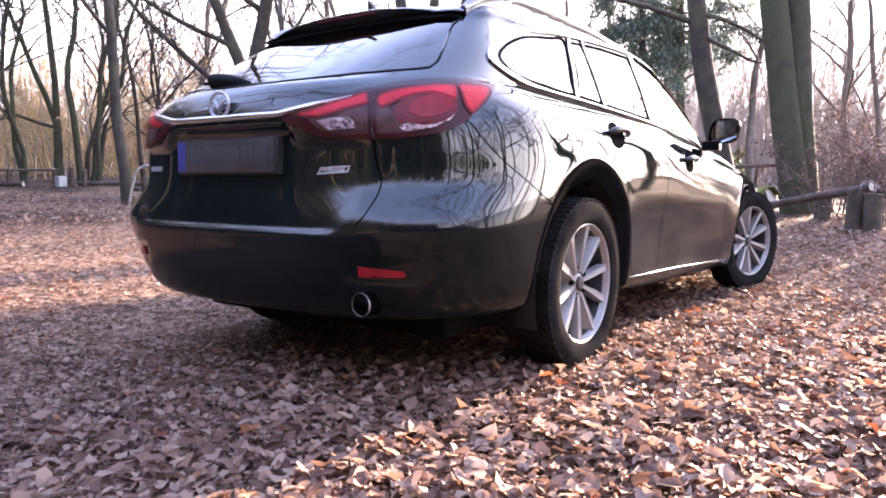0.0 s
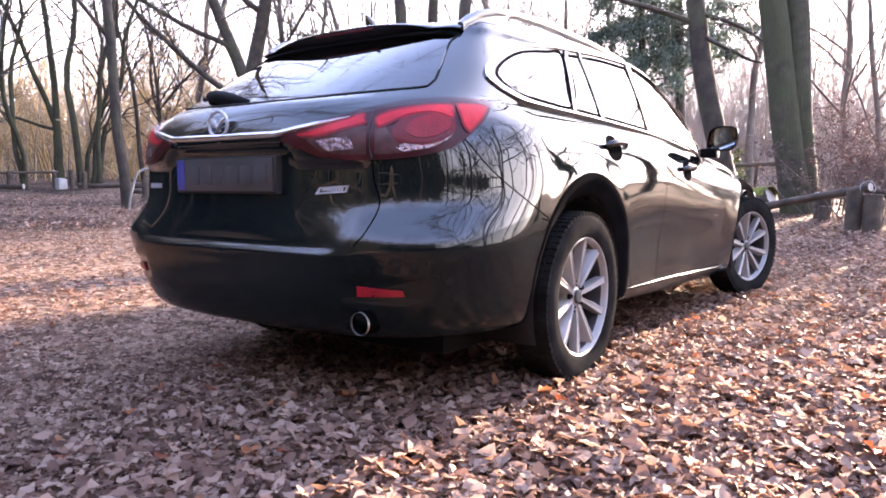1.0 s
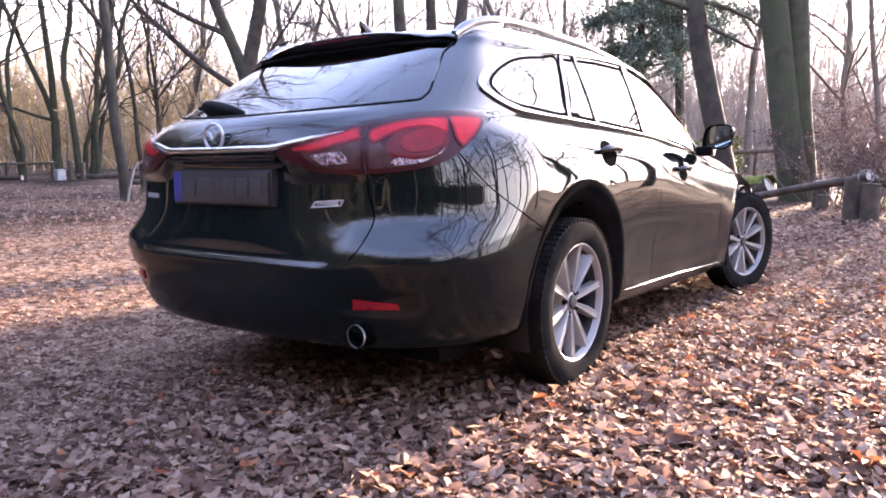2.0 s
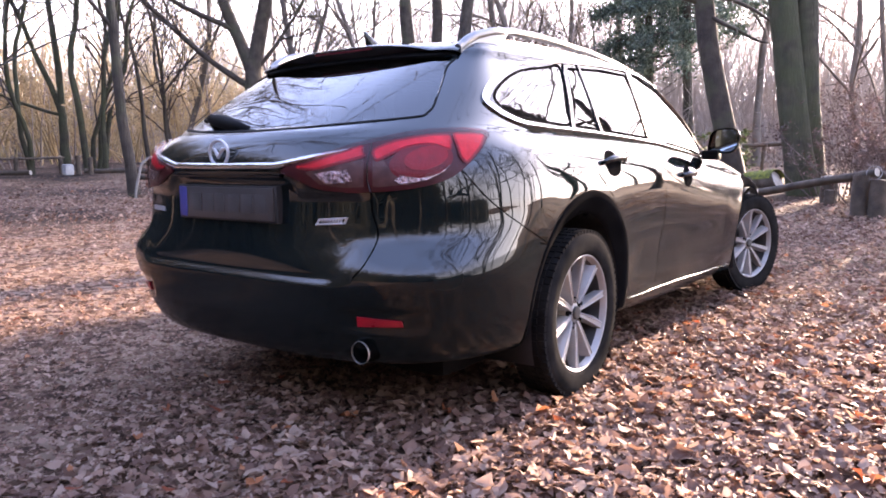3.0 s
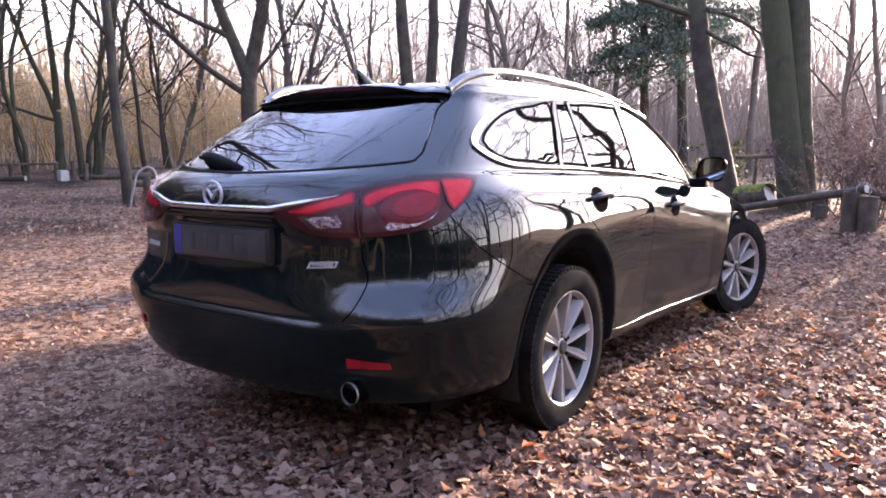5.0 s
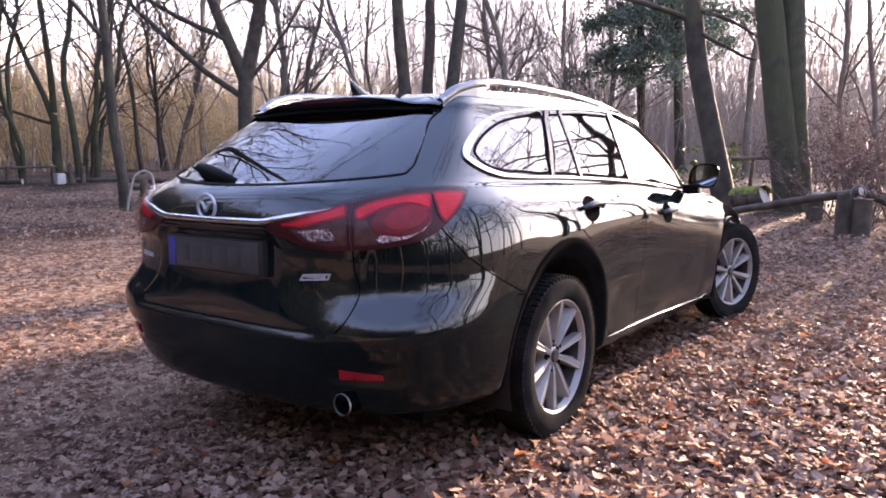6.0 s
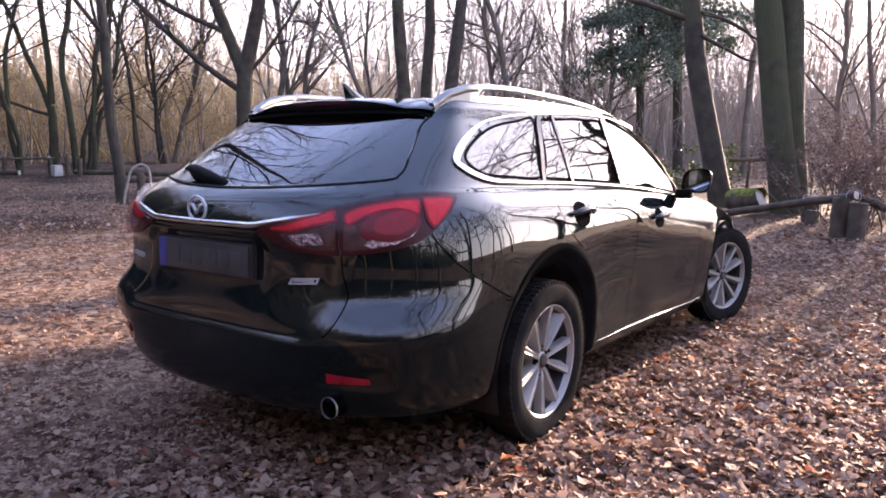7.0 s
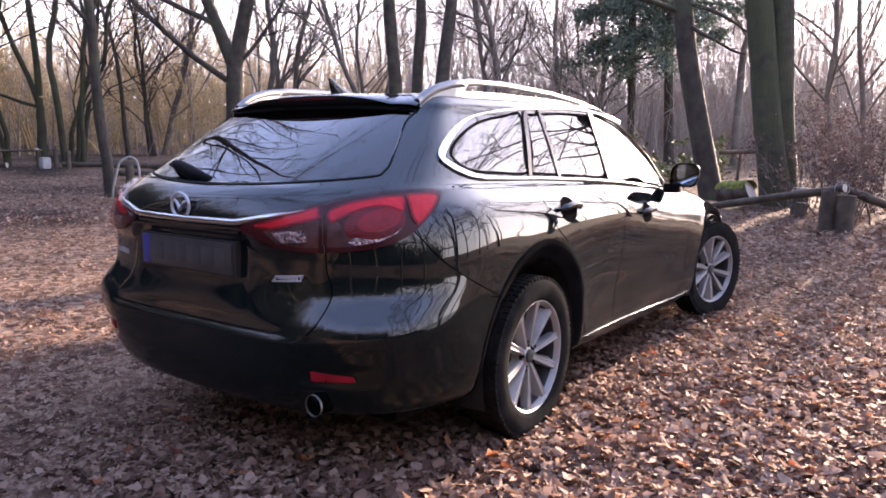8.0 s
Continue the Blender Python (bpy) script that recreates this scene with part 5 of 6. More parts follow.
# x, y, trunk radius, lean x, lean y, height, first limb, seed, bark
NEAR_TREES = [
    (-8.92, 4.97, 0.095, -0.035, -0.050, 15, 0.20, 11, BARK),
    (-16.97, 6.95, 0.070, 0.00, 0.01, 12, 0.15, 12, GREEN_BARK),
    (-16.39, 8.15, 0.092, -0.050, -0.060, 14, 0.20, 13, GREEN_BARK),
    (-16.69, 8.64, 0.068, 0.010, 0.016, 12, 0.15, 14, GREEN_BARK),
    (-16.18, 8.54, 0.072, 0.050, 0.083, 12, 0.15, 15, GREEN_BARK),
    (-18.20, 11.04, 0.078, -0.06, -0.08, 11, 0.12, 16, BARK),
    (-19.49, 12.69, 0.074, 0.01, 0.01, 11, 0.12, 17, BARK),
    (-20.10, 13.57, 0.078, 0.06, 0.08, 11, 0.10, 18, BARK),
    (-15.64, 14.41, 0.122, -0.03, -0.03, 13, 0.10, 19, BARK),
    (-16.91, 15.99, 0.101, -0.01, -0.01, 13, 0.10, 20, BARK),
    (-15.10, 15.00, 0.103, 0.08, 0.08, 13, 0.12, 21, BARK),
    (-16.06, 19.59, 0.085, -0.04, -0.04, 12, 0.10, 22, BARK),
    (-10.77, 14.93, 0.215, -0.030, -0.022, 18, 0.30, 23, BARK),
    (-11.05, 14.75, 0.095, -0.38, -0.27, 12, 0.30, 33, BARK),
    (-10.68, 15.63, 0.180, -0.010, -0.010, 18, 0.32, 24, BARK),
    (-9.98, 15.52, 0.215, 0.004, 0.00, 18, 0.26, 25, BARK),
    (-13.43, 23.98, 0.125, -0.05, -0.03, 14, 0.08, 26, BARK),
    (-10.97, 21.95, 0.145, -0.10, -0.06, 15, 0.08, 27, BARK),
    (0.13, 18.28, 0.086, -0.10, -0.01, 12, 0.10, 28, BARK),
    (0.56, 22.33, 0.094, -0.10, -0.01, 13, 0.10, 29, BARK),
    (-3.86, 25.72, 0.153, -0.04, -0.01, 15, 0.12, 30, BARK),
    (-10.68, 29.85, 0.159, -0.03, -0.01, 15, 0.10, 31, BARK),
    (-13.16, 30.93, 0.168, -0.03, -0.02, 15, 0.10, 32, BARK),
]


def limb(rng, crown, start, way, length, r, seg=12, rise=0.02, twigs=(9, 7)):
    """One large limb with its twigs, added to a crown."""
    path = grow_paths(rng, np.array([start], float), np.array([way], float), np.array([length]), seg, 0.07, rise)
    rad = r * np.linspace(1, 0.3, seg)[None]
    out = [crown, tubes(path, rad, 8)]
    for lv, c in enumerate(twigs):
        p, d, ln, rr = children(rng, path, rad, c, 0.2 if lv == 0 else 0.1, (30, 65), 0.42, 0.5)
        path = grow_paths(rng, p, d, ln, 8, 0.12, 0.03)
        rad = np.maximum(rr, 0.004)[:, None] * np.linspace(1, 0.3, 8)[None]
        out.append(tubes(path, rad, 4 if lv == 0 else 3))
    return join(out)


def low_trunk(rng, height, r0, r1):
    """A short thick bole, flared at the foot, from which limbs part."""
    z = np.linspace(-0.15, height, 14)
    path = np.stack([rng.normal(0, 0.008, 14), rng.normal(0, 0.008, 14), z], -1)
    rad = r0 + (r1 - r0) * np.clip(z / height, 0, 1) + 0.10 * r0 * np.exp(-z / 0.25)
    rad[-1] *= 0.8
    return tubes(path[None], rad[None], 14)


def build_near_trees():
    for x, y, r, lx, ly, h, first, seed, b in NEAR_TREES:
        young = r < 0.17
        trunk, crown, _ = bare_tree(seed, h, r * (0.92 if young else 1.0), first * (0.8 if young else 1.0), (17, 10, 6) if young else (12, 8, 5), (lx, ly), wiggle=0.05, angles=((20, 50), (25, 55), (25, 60)) if young else ((30, 65), (30, 60), (25, 60)), stems=2 if seed in (12, 14, 15, 17, 18) else 1, bend=0.03 if y < 6 else 0.17 if b is GREEN_BARK else 0.10 if young else 0.04, flute=0.03, ratios=(0.42, 0.42, 0.42) if young else (0.38, 0.45, 0.45), slim=0.46 if young else 0.5)
        # farther slim trees take the bark that has haze painted in
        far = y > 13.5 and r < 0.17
        stand(tree_thing("tree", trunk, crown, HAZE_BARK if far else b, HAZE_BARK if far else TWIG, "leafless forest tree with greenish mossy trunk" if b is GREEN_BARK else LONE, "trees round the clearing"), x, y)
    rng = np.random.default_rng(77)
    # tree that forks low, at the edge of the clearing
    crown = (np.zeros((0, 3)), np.zeros((0, 4), int))
    trunk = low_trunk(rng, 2.95, 0.27, 0.20)
    for way, r, ln in (((-0.40, -0.30, 1.0), 0.17, 9), ((0.16, 0.10, 1.0), 0.20, 10), ((0.65, 0.55, 0.75), 0.06, 4)):
        crown = limb(rng, crown, (0, 0, 2.55), way, ln, r, twigs=(10, 8, 5))
    crown = limb(rng, crown, (-0.1, -0.05, 2.2), (-0.75, -0.52, 0.50), 7.5, 0.085, seg=14, rise=0.03, twigs=(10, 8))
    crown = limb(rng, crown, (-0.25, -0.2, 3.6), (-0.75, -0.52, 0.42), 6.5, 0.075, seg=14, rise=0.03, twigs=(10, 8))
    stand(tree_thing("tree", trunk, crown, BARK, BARK, "large leafless tree forking into heavy limbs", "trees round the clearing"), -13.26, 11.09)
    # two-stemmed tree at the left edge
    crown = (np.zeros((0, 3)), np.zeros((0, 4), int))
    trunk = low_trunk(rng, 1.75, 0.125, 0.095)
    for way, r, ln in (((-0.32, -0.26, 1.0), 0.075, 9), ((0.06, 0.05, 1.0), 0.09, 10), ((-0.75, -0.5, 0.35), 0.045, 5)):
        crown = limb(rng, crown, (0, 0, 1.5 + 0.3 * (ln > 9)), way, ln, r, twigs=(10, 8, 5))
    stand(tree_thing("tree", trunk, crown, GREEN_BARK, GREEN_BARK, "leafless tree with two mossy stems from one foot", "trees round the clearing"), -17.07, 7.91)
    # leaning trunk with low boughs
    trunk, crown, _ = bare_tree(43, 16, 0.215, 0.35, (9, 8, 6), (-0.20, -0.055), wiggle=0.03, flare=0.15, sides=(20, 6, 4, 3), bend=0.035, flute=0.035)
    crown = limb(rng, crown, (-0.70, -0.19, 3.42), (0.85, -0.12, -0.50), 1.45, 0.05, seg=10, rise=0.05, twigs=(3, 3))
    crown = limb(rng, crown, (-0.76, -0.21, 3.62), (-0.8, -0.5, 0.40), 4.0, 0.062, seg=10, rise=0.02, twigs=(8, 6))
    crown = limb(rng, crown, (-0.78, -0.21, 3.80), (0.9, -0.12, -0.42), 1.50, 0.055, seg=10, rise=0.0, twigs=(3, 3))
    stand(tree_thing("tree", trunk, crown, BARK, BARK, "dark leaning tree trunk with low arching boughs", "trees round the clearing"), -1.40, 12.99)
    # big twin-trunk tree, green with algae
    trunk, crown, _ = bare_tree(44, 19, 0.265, 0.4, (9, 8, 6), (-0.165, -0.030), wiggle=0.012, flare=0.3, sides=(28, 6, 4, 3), bend=0.03, flute=0.05)
    t2, c2, _ = bare_tree(45, 19, 0.24, 0.4, (9, 8, 6), (-0.060, -0.014), wiggle=0.012, flare=0.4, sides=(28, 6, 4, 3), bend=0.03, flute=0.05)
    off = np.array((0.31, 0.25, 0))
    near = np.array((0.25, 0.05, 0))
    trunk, crown = join([(trunk[0] + near, trunk[1]), (t2[0] + off, t2[1])]), join([(crown[0] + near, crown[1]), (c2[0] + off, c2[1])])
    stand(tree_thing("tree", trunk, crown, GREEN_BARK, TWIG, "massive twin-trunk tree green with algae", "trees round the clearing"), -0.42, 12.69)


build_near_trees()


def leaf_cloud(rng, points, size, flat=0.6):
    """Small pointed leaves at points: quads bent along the middle."""
    n = len(points)
    a = unit(rng.normal(0, 1, (n, 3)) * (1, 1, flat))
    b = unit(np.cross(a, rng.normal(0, 1, (n, 3))))
    s = (size * rng.uniform(0.6, 1.3, n))[:, None]
    v = np.stack([points - a * s, points + b * s * 0.5, points + a * s, points - b * s * 0.5], 1)
    return v.reshape(-1, 3), np.arange(4 * n).reshape(n, 4)


def build_wood():
    """The wood all round: a few kinds of tree, set many times."""
    kinds = []
    for k in range(6):
        trunk, crown, _ = bare_tree(60 + k, 15 + k % 3 * 2, 0.105 + 0.025 * (k % 4), 0.14 + 0.03 * (k % 3), (9, 6, 4), (0.03 * (k - 2.5), 0.02 * (k % 3 - 1)), sides=(8, 4, 3, 3), wiggle=0.07, angles=((25, 60), (30, 60), (25, 60)), bend=0.14, slim=0.42)
        kinds.append((trunk, crown))
    rng = random.Random(9)
    spots = []
    tries = 0
    while len(spots) < 88 and tries < 6000:
        tries += 1
        a, d = rng.uniform(0, 2 * math.pi), 17 + 45 * rng.random() ** 0.9
        x, y = 1 + d * math.sin(a), 1 + d * math.cos(a)
        az = math.degrees(math.atan2(x - 2.2, y + 1.6))
        if -72 < az < 0 and math.hypot(x - 2.2, y + 1.6) < 27:
            continue
        if -1.5 < az < 11 or (11 <= az < 32 and d < 22):
            continue
        if all(math.hypot(x - u, y - v) > 2.6 for u, v in spots):
            spots.append((x, y))
    protos = {}
    for i, (x, y) in enumerate(spots):
        k = i % 6
        if k not in protos:
            protos[k] = tree_thing("tree", *kinds[k], HAZE_BARK, HAZE_BARK, "bare winter tree of the surrounding wood", "trees of the wood")
            protos[k].matrix_basis = at_ground(x, y, rng.uniform(0, 6.28), 1.0)
        else:
            c = copy_thing(protos[k], at_ground(x, y, rng.uniform(0, 6.28)))
            c.scale = (1, 1, 1)
            s = rng.uniform(0.75, 1.15)
            c.scale = (s, s, s)
    # trees by which the near side of the clearing is edged, behind the camera
    for j, (x, y, k) in enumerate(((13.5, 7.0, 3), (9.5, -7.5, 0), (-2.5, -11.5, 4), (15.5, -1.0, 2), (-12.0, -6.5, 1), (1.0, -16.0, 3))):
        c = copy_thing(protos[k], at_ground(x, y, 1.3 * j))
        c.scale = (0.95, 0.95, 0.95)
    # broad trees whose crowns reach over the clearing
    for j, (x, y, hh) in enumerate(((-5.6, -1.4, 14), (8.0, -2.4, 14), (5.0, -8.0, 14), (8.4, 4.6, 12), (6.6, 0.4, 12))):
        trunk, crown, _ = bare_tree(140 + j, hh, 0.11, 0.13, (16, 8, 6), wiggle=0.09, angles=((45, 80), (30, 65), (25, 60)), ratios=(0.5, 0.45, 0.42))
        if j in (0, 4):
            g = np.random.default_rng(500 + j)
            for k in range(6):
                crown = limb(g, crown, (0, 0, 4.2 + 0.8 * k), ((0.5 + 0.07 * k) * (1 if j == 0 else -1), 0.55 - 0.19 * k, 0.42), 7.0, 0.042, twigs=(12, 8, 5))
        stand(tree_thing("tree", trunk, crown, BARK, TWIG, "broad leafless tree with wide spreading boughs", "trees round the clearing"), x, y)
    # fine-twigged trees along the sunny edge of the clearing
    edge = []
    for k in range(2):
        trunk, crown, _ = bare_tree(160 + k, 13 + 2 * k, 0.12, 0.16, (18, 10, 7), wiggle=0.08, sides=(10, 5, 3, 3), angles=((35, 75), (30, 65), (25, 60)), ratios=(0.42, 0.45, 0.45), bend=0.15, slim=0.47)
        edge.append(tree_thing("tree", trunk, crown, BARK, TWIG, "fine-twigged leafless tree at the clearing's edge", "trees round the clearing"))
    for j, (az, d) in enumerate(((17, 14.5), (25, 18), (31, 13), (40, 16), (47, 12.5), (56, 15), (65, 12), (75, 15.5), (86, 12.5), (98, 15), (111, 13))):
        m = at_ground(1 + d * math.sin(radians(az)), 1 + d * math.cos(radians(az)), 1.9 * j)
        if j < 2:
            edge[j].matrix_basis = m
        else:
            copy_thing(edge[j % 2], m)
    # brush and thin stems that close the view between the trees
    r = np.random.default_rng(3)
    B = 3500
    kind = r.random(B)
    ahead = kind < 0.86
    ang = np.where(kind < 0.3, np.radians(r.uniform(-28, 9, B)), np.where(ahead, np.radians(r.uniform(-85, 12, B)), np.radians(r.uniform(12, 275, B))))
    dist = np.where(ahead, 23, 30) + 42 * r.random(B) ** 0.8
    x, y = 1 + dist * np.sin(ang), 1 + dist * np.cos(ang)
    start = np.stack([x, y, ground_z(x, y) - 0.05], -1)
    way = np.stack([r.normal(0, 0.2, B), r.normal(0, 0.2, B), np.ones(B)], -1)
    length = (r.gamma(3.0, 0.85, B) + 1.0) * np.where(ahead, 1.1, 0.6) * (0.6 + dist / 60)
    length = np.where(np.abs(np.degrees(ang) - 5) < 8, np.minimum(length, 0.13 * dist), length)
    path = grow_paths(r, start, way, length, 6, 0.15, 0.03)
    rad = (0.006 + 0.0045 * length)[:, None] * np.linspace(1, 0.25, 6)[None]
    pieces = [tubes(path, rad, 3)]
    p, d, ln, rr = children(r, path, rad, 4, 0.15, (20, 60), 0.38, 0.6)
    p2 = grow_paths(r, p, d, ln, 3, 0.2, 0.05)
    pieces.append(tubes(p2, np.maximum(rr, 0.006)[:, None] * np.linspace(1, 0.4, 3)[None], 3))
    ob = new("far_brush", fast_mesh("far_brush", *join(pieces), HAZE_TWIG))
    tagged(ob, "tangle of bare saplings and brush far between the trees, painted pale for haze", "brush", kind="stuff")
    # small leaves added here to imitate a golden haze of low sun
    tips = p2.reshape(-1, 3)
    az = np.degrees(np.arctan2(tips[:, 0] - 2, tips[:, 1] + 1.6))
    tips = tips[(az > -70) & (az < -40)]
    tips = tips[r.integers(0, len(tips), 15000)] + r.normal(0, 0.15, (15000, 3))
    ob = new("far_tan_leaves", fast_mesh("far_tan_leaves", *leaf_cloud(r, tips, 0.045), GOLD, smooth=False))
    tagged(ob, "pale golden leaves on the far saplings, added as golden haze", "leaves", kind="stuff")
    # dense bank of young growth far beyond the clearing, sunlight put into its colour
    B = 1150
    ang, dist = np.radians(r.uniform(-74, -37, B)), 36 + 26 * r.random(B)
    x, y = 2 + dist * np.sin(ang), -1.6 + dist * np.cos(ang)
    path = grow_paths(r, np.stack([x, y, ground_z(x, y) - 0.05], -1), np.stack([r.normal(0, 0.14, B), r.normal(0, 0.14, B), np.ones(B)], -1), (1.2 + r.gamma(4.0, 0.8, B)) * dist / 42, 5, 0.08, 0.02)
    rad = np.full(B, 0.024)[:, None] * np.linspace(1, 0.35, 5)[None]
    p, d, ln, rr = children(r, path, rad, 6, 0.1, (15, 50), 0.42, 0.6)
    p2 = grow_paths(r, p, d, ln, 3, 0.14, 0.05)
    ob = new("far_young_growth", fast_mesh("far_young_growth", *join([tubes(path, rad, 3), tubes(p2, np.maximum(rr, 0.011)[:, None] * np.linspace(1, 0.5, 3)[None], 3)]), SUN_TINT_TWIG))
    tagged(ob, "dense bank of bare saplings, sunlight painted as golden tan", "brush", kind="stuff")
    # the far wood: tall thin trees with fine twigs, past counting
    B = 560
    ang = np.where(r.random(B) < 0.72, np.where(r.random(B) < 0.5, np.radians(-4 + 13 * r.normal(0, 1, B)), np.radians(r.uniform(-26, -2, B))), np.radians(r.uniform(-66, -30, B)))
    ang[480:] = np.radians(r.uniform(-40, -24, B - 480))
    dist = 40 + 40 * r.random(B)
    dist[480:] = 30 + 22 * r.random(B - 480)
    x, y = 1 + dist * np.sin(ang), 1 + dist * np.cos(ang)
    path = grow_paths(r, np.stack([x, y, ground_z(x, y) - 0.05], -1), np.stack([r.normal(0, 0.06, B), r.normal(0, 0.06, B), np.ones(B)], -1), np.where(np.abs(np.degrees(ang) - 5) < 7.5, 0.14 * dist, r.uniform(9, 19, B)), 7, 0.10, 0.03)
    rad = r.uniform(0.03, 0.068, B)[:, None] * np.linspace(1, 0.2, 7)[None]
    p, d, ln, rr = children(r, path, rad, 12, 0.15, (25, 60), 0.36, 0.38)
    p2 = grow_paths(r, p, d, ln, 4, 0.14, 0.05)
    r2 = np.maximum(rr, 0.012)[:, None] * np.linspace(1, 0.4, 4)[None]
    p, d, ln, rr = children(r, p2, r2, 7, 0.1, (25, 60), 0.52, 0.5)
    p3 = grow_paths(r, p, d, ln, 2, 0.1, 0.03)
    ob = new("far_wood", fast_mesh("far_wood", *join([tubes(path, rad, 4), tubes(p2, r2, 3), tubes(p3, np.maximum(rr, 0.006)[:, None] * np.linspace(1, 0.6, 2)[None], 3)]), HAZE_TWIG))
    tagged(ob, "far wood of bare trees, haze painted as pale grey", "trees", kind="stuff")
    # low undergrowth that closes the foot of the far wood
    B = 3000
    ang, dist = np.radians(r.uniform(-76, 14, B)), 58 + 30 * r.random(B)
    x, y = 1 + dist * np.sin(ang), 1 + dist * np.cos(ang)
    path = grow_paths(r, np.stack([x, y, ground_z(x, y) - 0.05], -1), np.stack([r.normal(0, 0.2, B), r.normal(0, 0.2, B), np.ones(B)], -1), r.gamma(6.0, 0.75, B) + 0.8, 5, 0.10, 0.02)
    rad = np.full(B, 0.11)[:, None] * np.linspace(1, 0.25, 5)[None]
    ob = new("far_undergrowth", fast_mesh("far_undergrowth", *tubes(path, rad, 3), HAZE_TWIG))
    tagged(ob, "undergrowth at the foot of the far wood, haze painted as pale brown", "brush", kind="stuff")
    # the thicket behind the camera's side of the clearing
    # out of view; heights by direction shape the car's reflections and low sky light
    B = 4200
    ang, dist = np.radians(r.uniform(80, 280, B)), 14 + 16 * r.random(B)
    x, y = 1 + dist * np.sin(ang), 1 + dist * np.cos(ang)
    path = grow_paths(r, np.stack([x, y, ground_z(x, y) - 0.05], -1), np.stack([r.normal(0, 0.2, B), r.normal(0, 0.2, B), np.ones(B)], -1), (r.gamma(5.0, 1.1, B) + 1.5) * np.where(ang < 2.05, 0.52, 1.3), 6, 0.09, 0.02)
    rad = np.full(B, 0.05)[:, None] * np.linspace(1, 0.3, 6)[None]
    p, d, ln, rr = children(r, path, rad, 1, 0.05, (25, 70), 0.4, 0.6)
    p2 = grow_paths(r, p, d, ln, 3, 0.2, 0.05)
    B2 = 2600
    ang, dist = np.radians(r.uniform(75, 285, B2)), 31 + 18 * r.random(B2)
    x, y = 1 + dist * np.sin(ang), 1 + dist * np.cos(ang)
    deep = grow_paths(r, np.stack([x, y, ground_z(x, y) - 0.05], -1), np.stack([r.normal(0, 0.1, B2), r.normal(0, 0.1, B2), np.ones(B2)], -1), r.uniform(8, 16, B2) * np.where(ang < 2.05, 0.36, 1.35), 4, 0.06, 0.02)
    drad = np.full(B2, 0.30)[:, None] * np.linspace(1, 0.3, 4)[None]
    ob = new("thicket", fast_mesh("thicket", *join([tubes(deep, drad, 3), tubes(path, rad, 3), tubes(p2, np.maximum(rr, 0.008)[:, None] * np.linspace(1, 0.5, 3)[None], 3)]), SHADED_WOOD))
    tagged(ob, "dense unseen thicket of bare stems round the clearing, shade painted as dark", "brush", kind="stuff")


build_wood()


def leafy_shrub(seed, height, spread, stems, leaves, leaf_mat, name, label, x, y, leaf_size=0.035, forks=(8, 4), twig=None):
    rng = np.random.default_rng(seed)
    start = np.zeros((stems, 3))
    start[:, :2] = rng.normal(0, spread * 0.25, (stems, 2))
    way = np.concatenate([start[:, :2] * 1.2 / max(spread, 0.1) + rng.normal(0, 0.25, (stems, 2)), np.ones((stems, 1))], 1)
    path = grow_paths(rng, start, way, height * rng.uniform(0.6, 1.1, stems), 9, 0.10, 0.02)
    rad = (0.012 + 0.006 * rng.random(stems))[:, None] * np.linspace(1, 0.3, 9)[None] * height / 2.4
    pieces = [tubes(path, rad, 5)]
    for c in forks:
        p, d, ln, rr = children(rng, path, rad, c, 0.15, (35, 80), 0.42, 0.55)
        path = grow_paths(rng, p, d, ln, 5, 0.16, 0.01)
        rad = np.maximum(rr, 0.0025)[:, None] * np.linspace(1, 0.4, 5)[None]
        pieces.append(tubes(path, rad, 3))
    tips = path[:, 1:].reshape(-1, 3)
    pick = tips[rng.integers(0, len(tips), leaves)] + rng.normal(0, 0.03, (leaves, 3))
    s = thing(name, label, "shrub", loc=(x, y, float(ground_z(x, y)) - 0.03))
    part_mesh("stem_tangle", fast_mesh("stem_tangle", *join(pieces), twig or TWIG), s)
    tagged(part_mesh("leaf_mass", fast_mesh("leaves", *leaf_cloud(rng, pick, leaf_size), leaf_mat, smooth=False), s), kind="stuff")


RUSSET_LABEL = "young beech shrub keeping its dry russet leaves"
for i, (x, y, h, sp, st, lv) in enumerate(((1.15, 11.0, 2.0, 1.2, 14, 1900), (2.0, 12.2, 2.2, 1.5, 14, 2000), (0.45, 11.9, 1.9, 1.1, 12, 1500), (3.2, 13.6, 2.3, 1.6, 12, 1800), (2.6, 10.9, 1.6, 1.2, 12, 1500), (-0.6, 15.5, 1.6, 1.2, 8, 500), (0.95, 13.2, 2.3, 1.3, 12, 1700), (1.75, 14.6, 2.6, 1.4, 12, 1500))):
    leafy_shrub(200 + i, h, sp, st, lv, RUSSET, "beech_shrub", RUSSET_LABEL, x, y, 0.026, (9, 6), RED_TWIG)
GOLD_LABEL = "slim sapling with pale tan leaves, sunlight painted on its stems"
for i, (x, y, h, lv) in enumerate(((-20.5, 14.6, 5.5, 2600), (-21.5, 13.0, 5.0, 2200), (-19.5, 16.5, 4.5, 1400), (-23.0, 10.5, 6.0, 2600), (-24.5, 8.5, 6.0, 2400), (-22.5, 7.2, 5.0, 2000), (-26.5, 14.0, 7.0, 2600), (-28.0, 11.0, 7.0, 2600), (-22.0, 18.0, 5.0, 1200), (-25.0, 17.5, 6.0, 1600))):
    leafy_shrub(300 + i, h, 2.2, 10, int(lv * 0.9), GOLD, "beech_sapling", GOLD_LABEL, x, y, 0.042, (9, 6), SUN_TINT_TWIG)
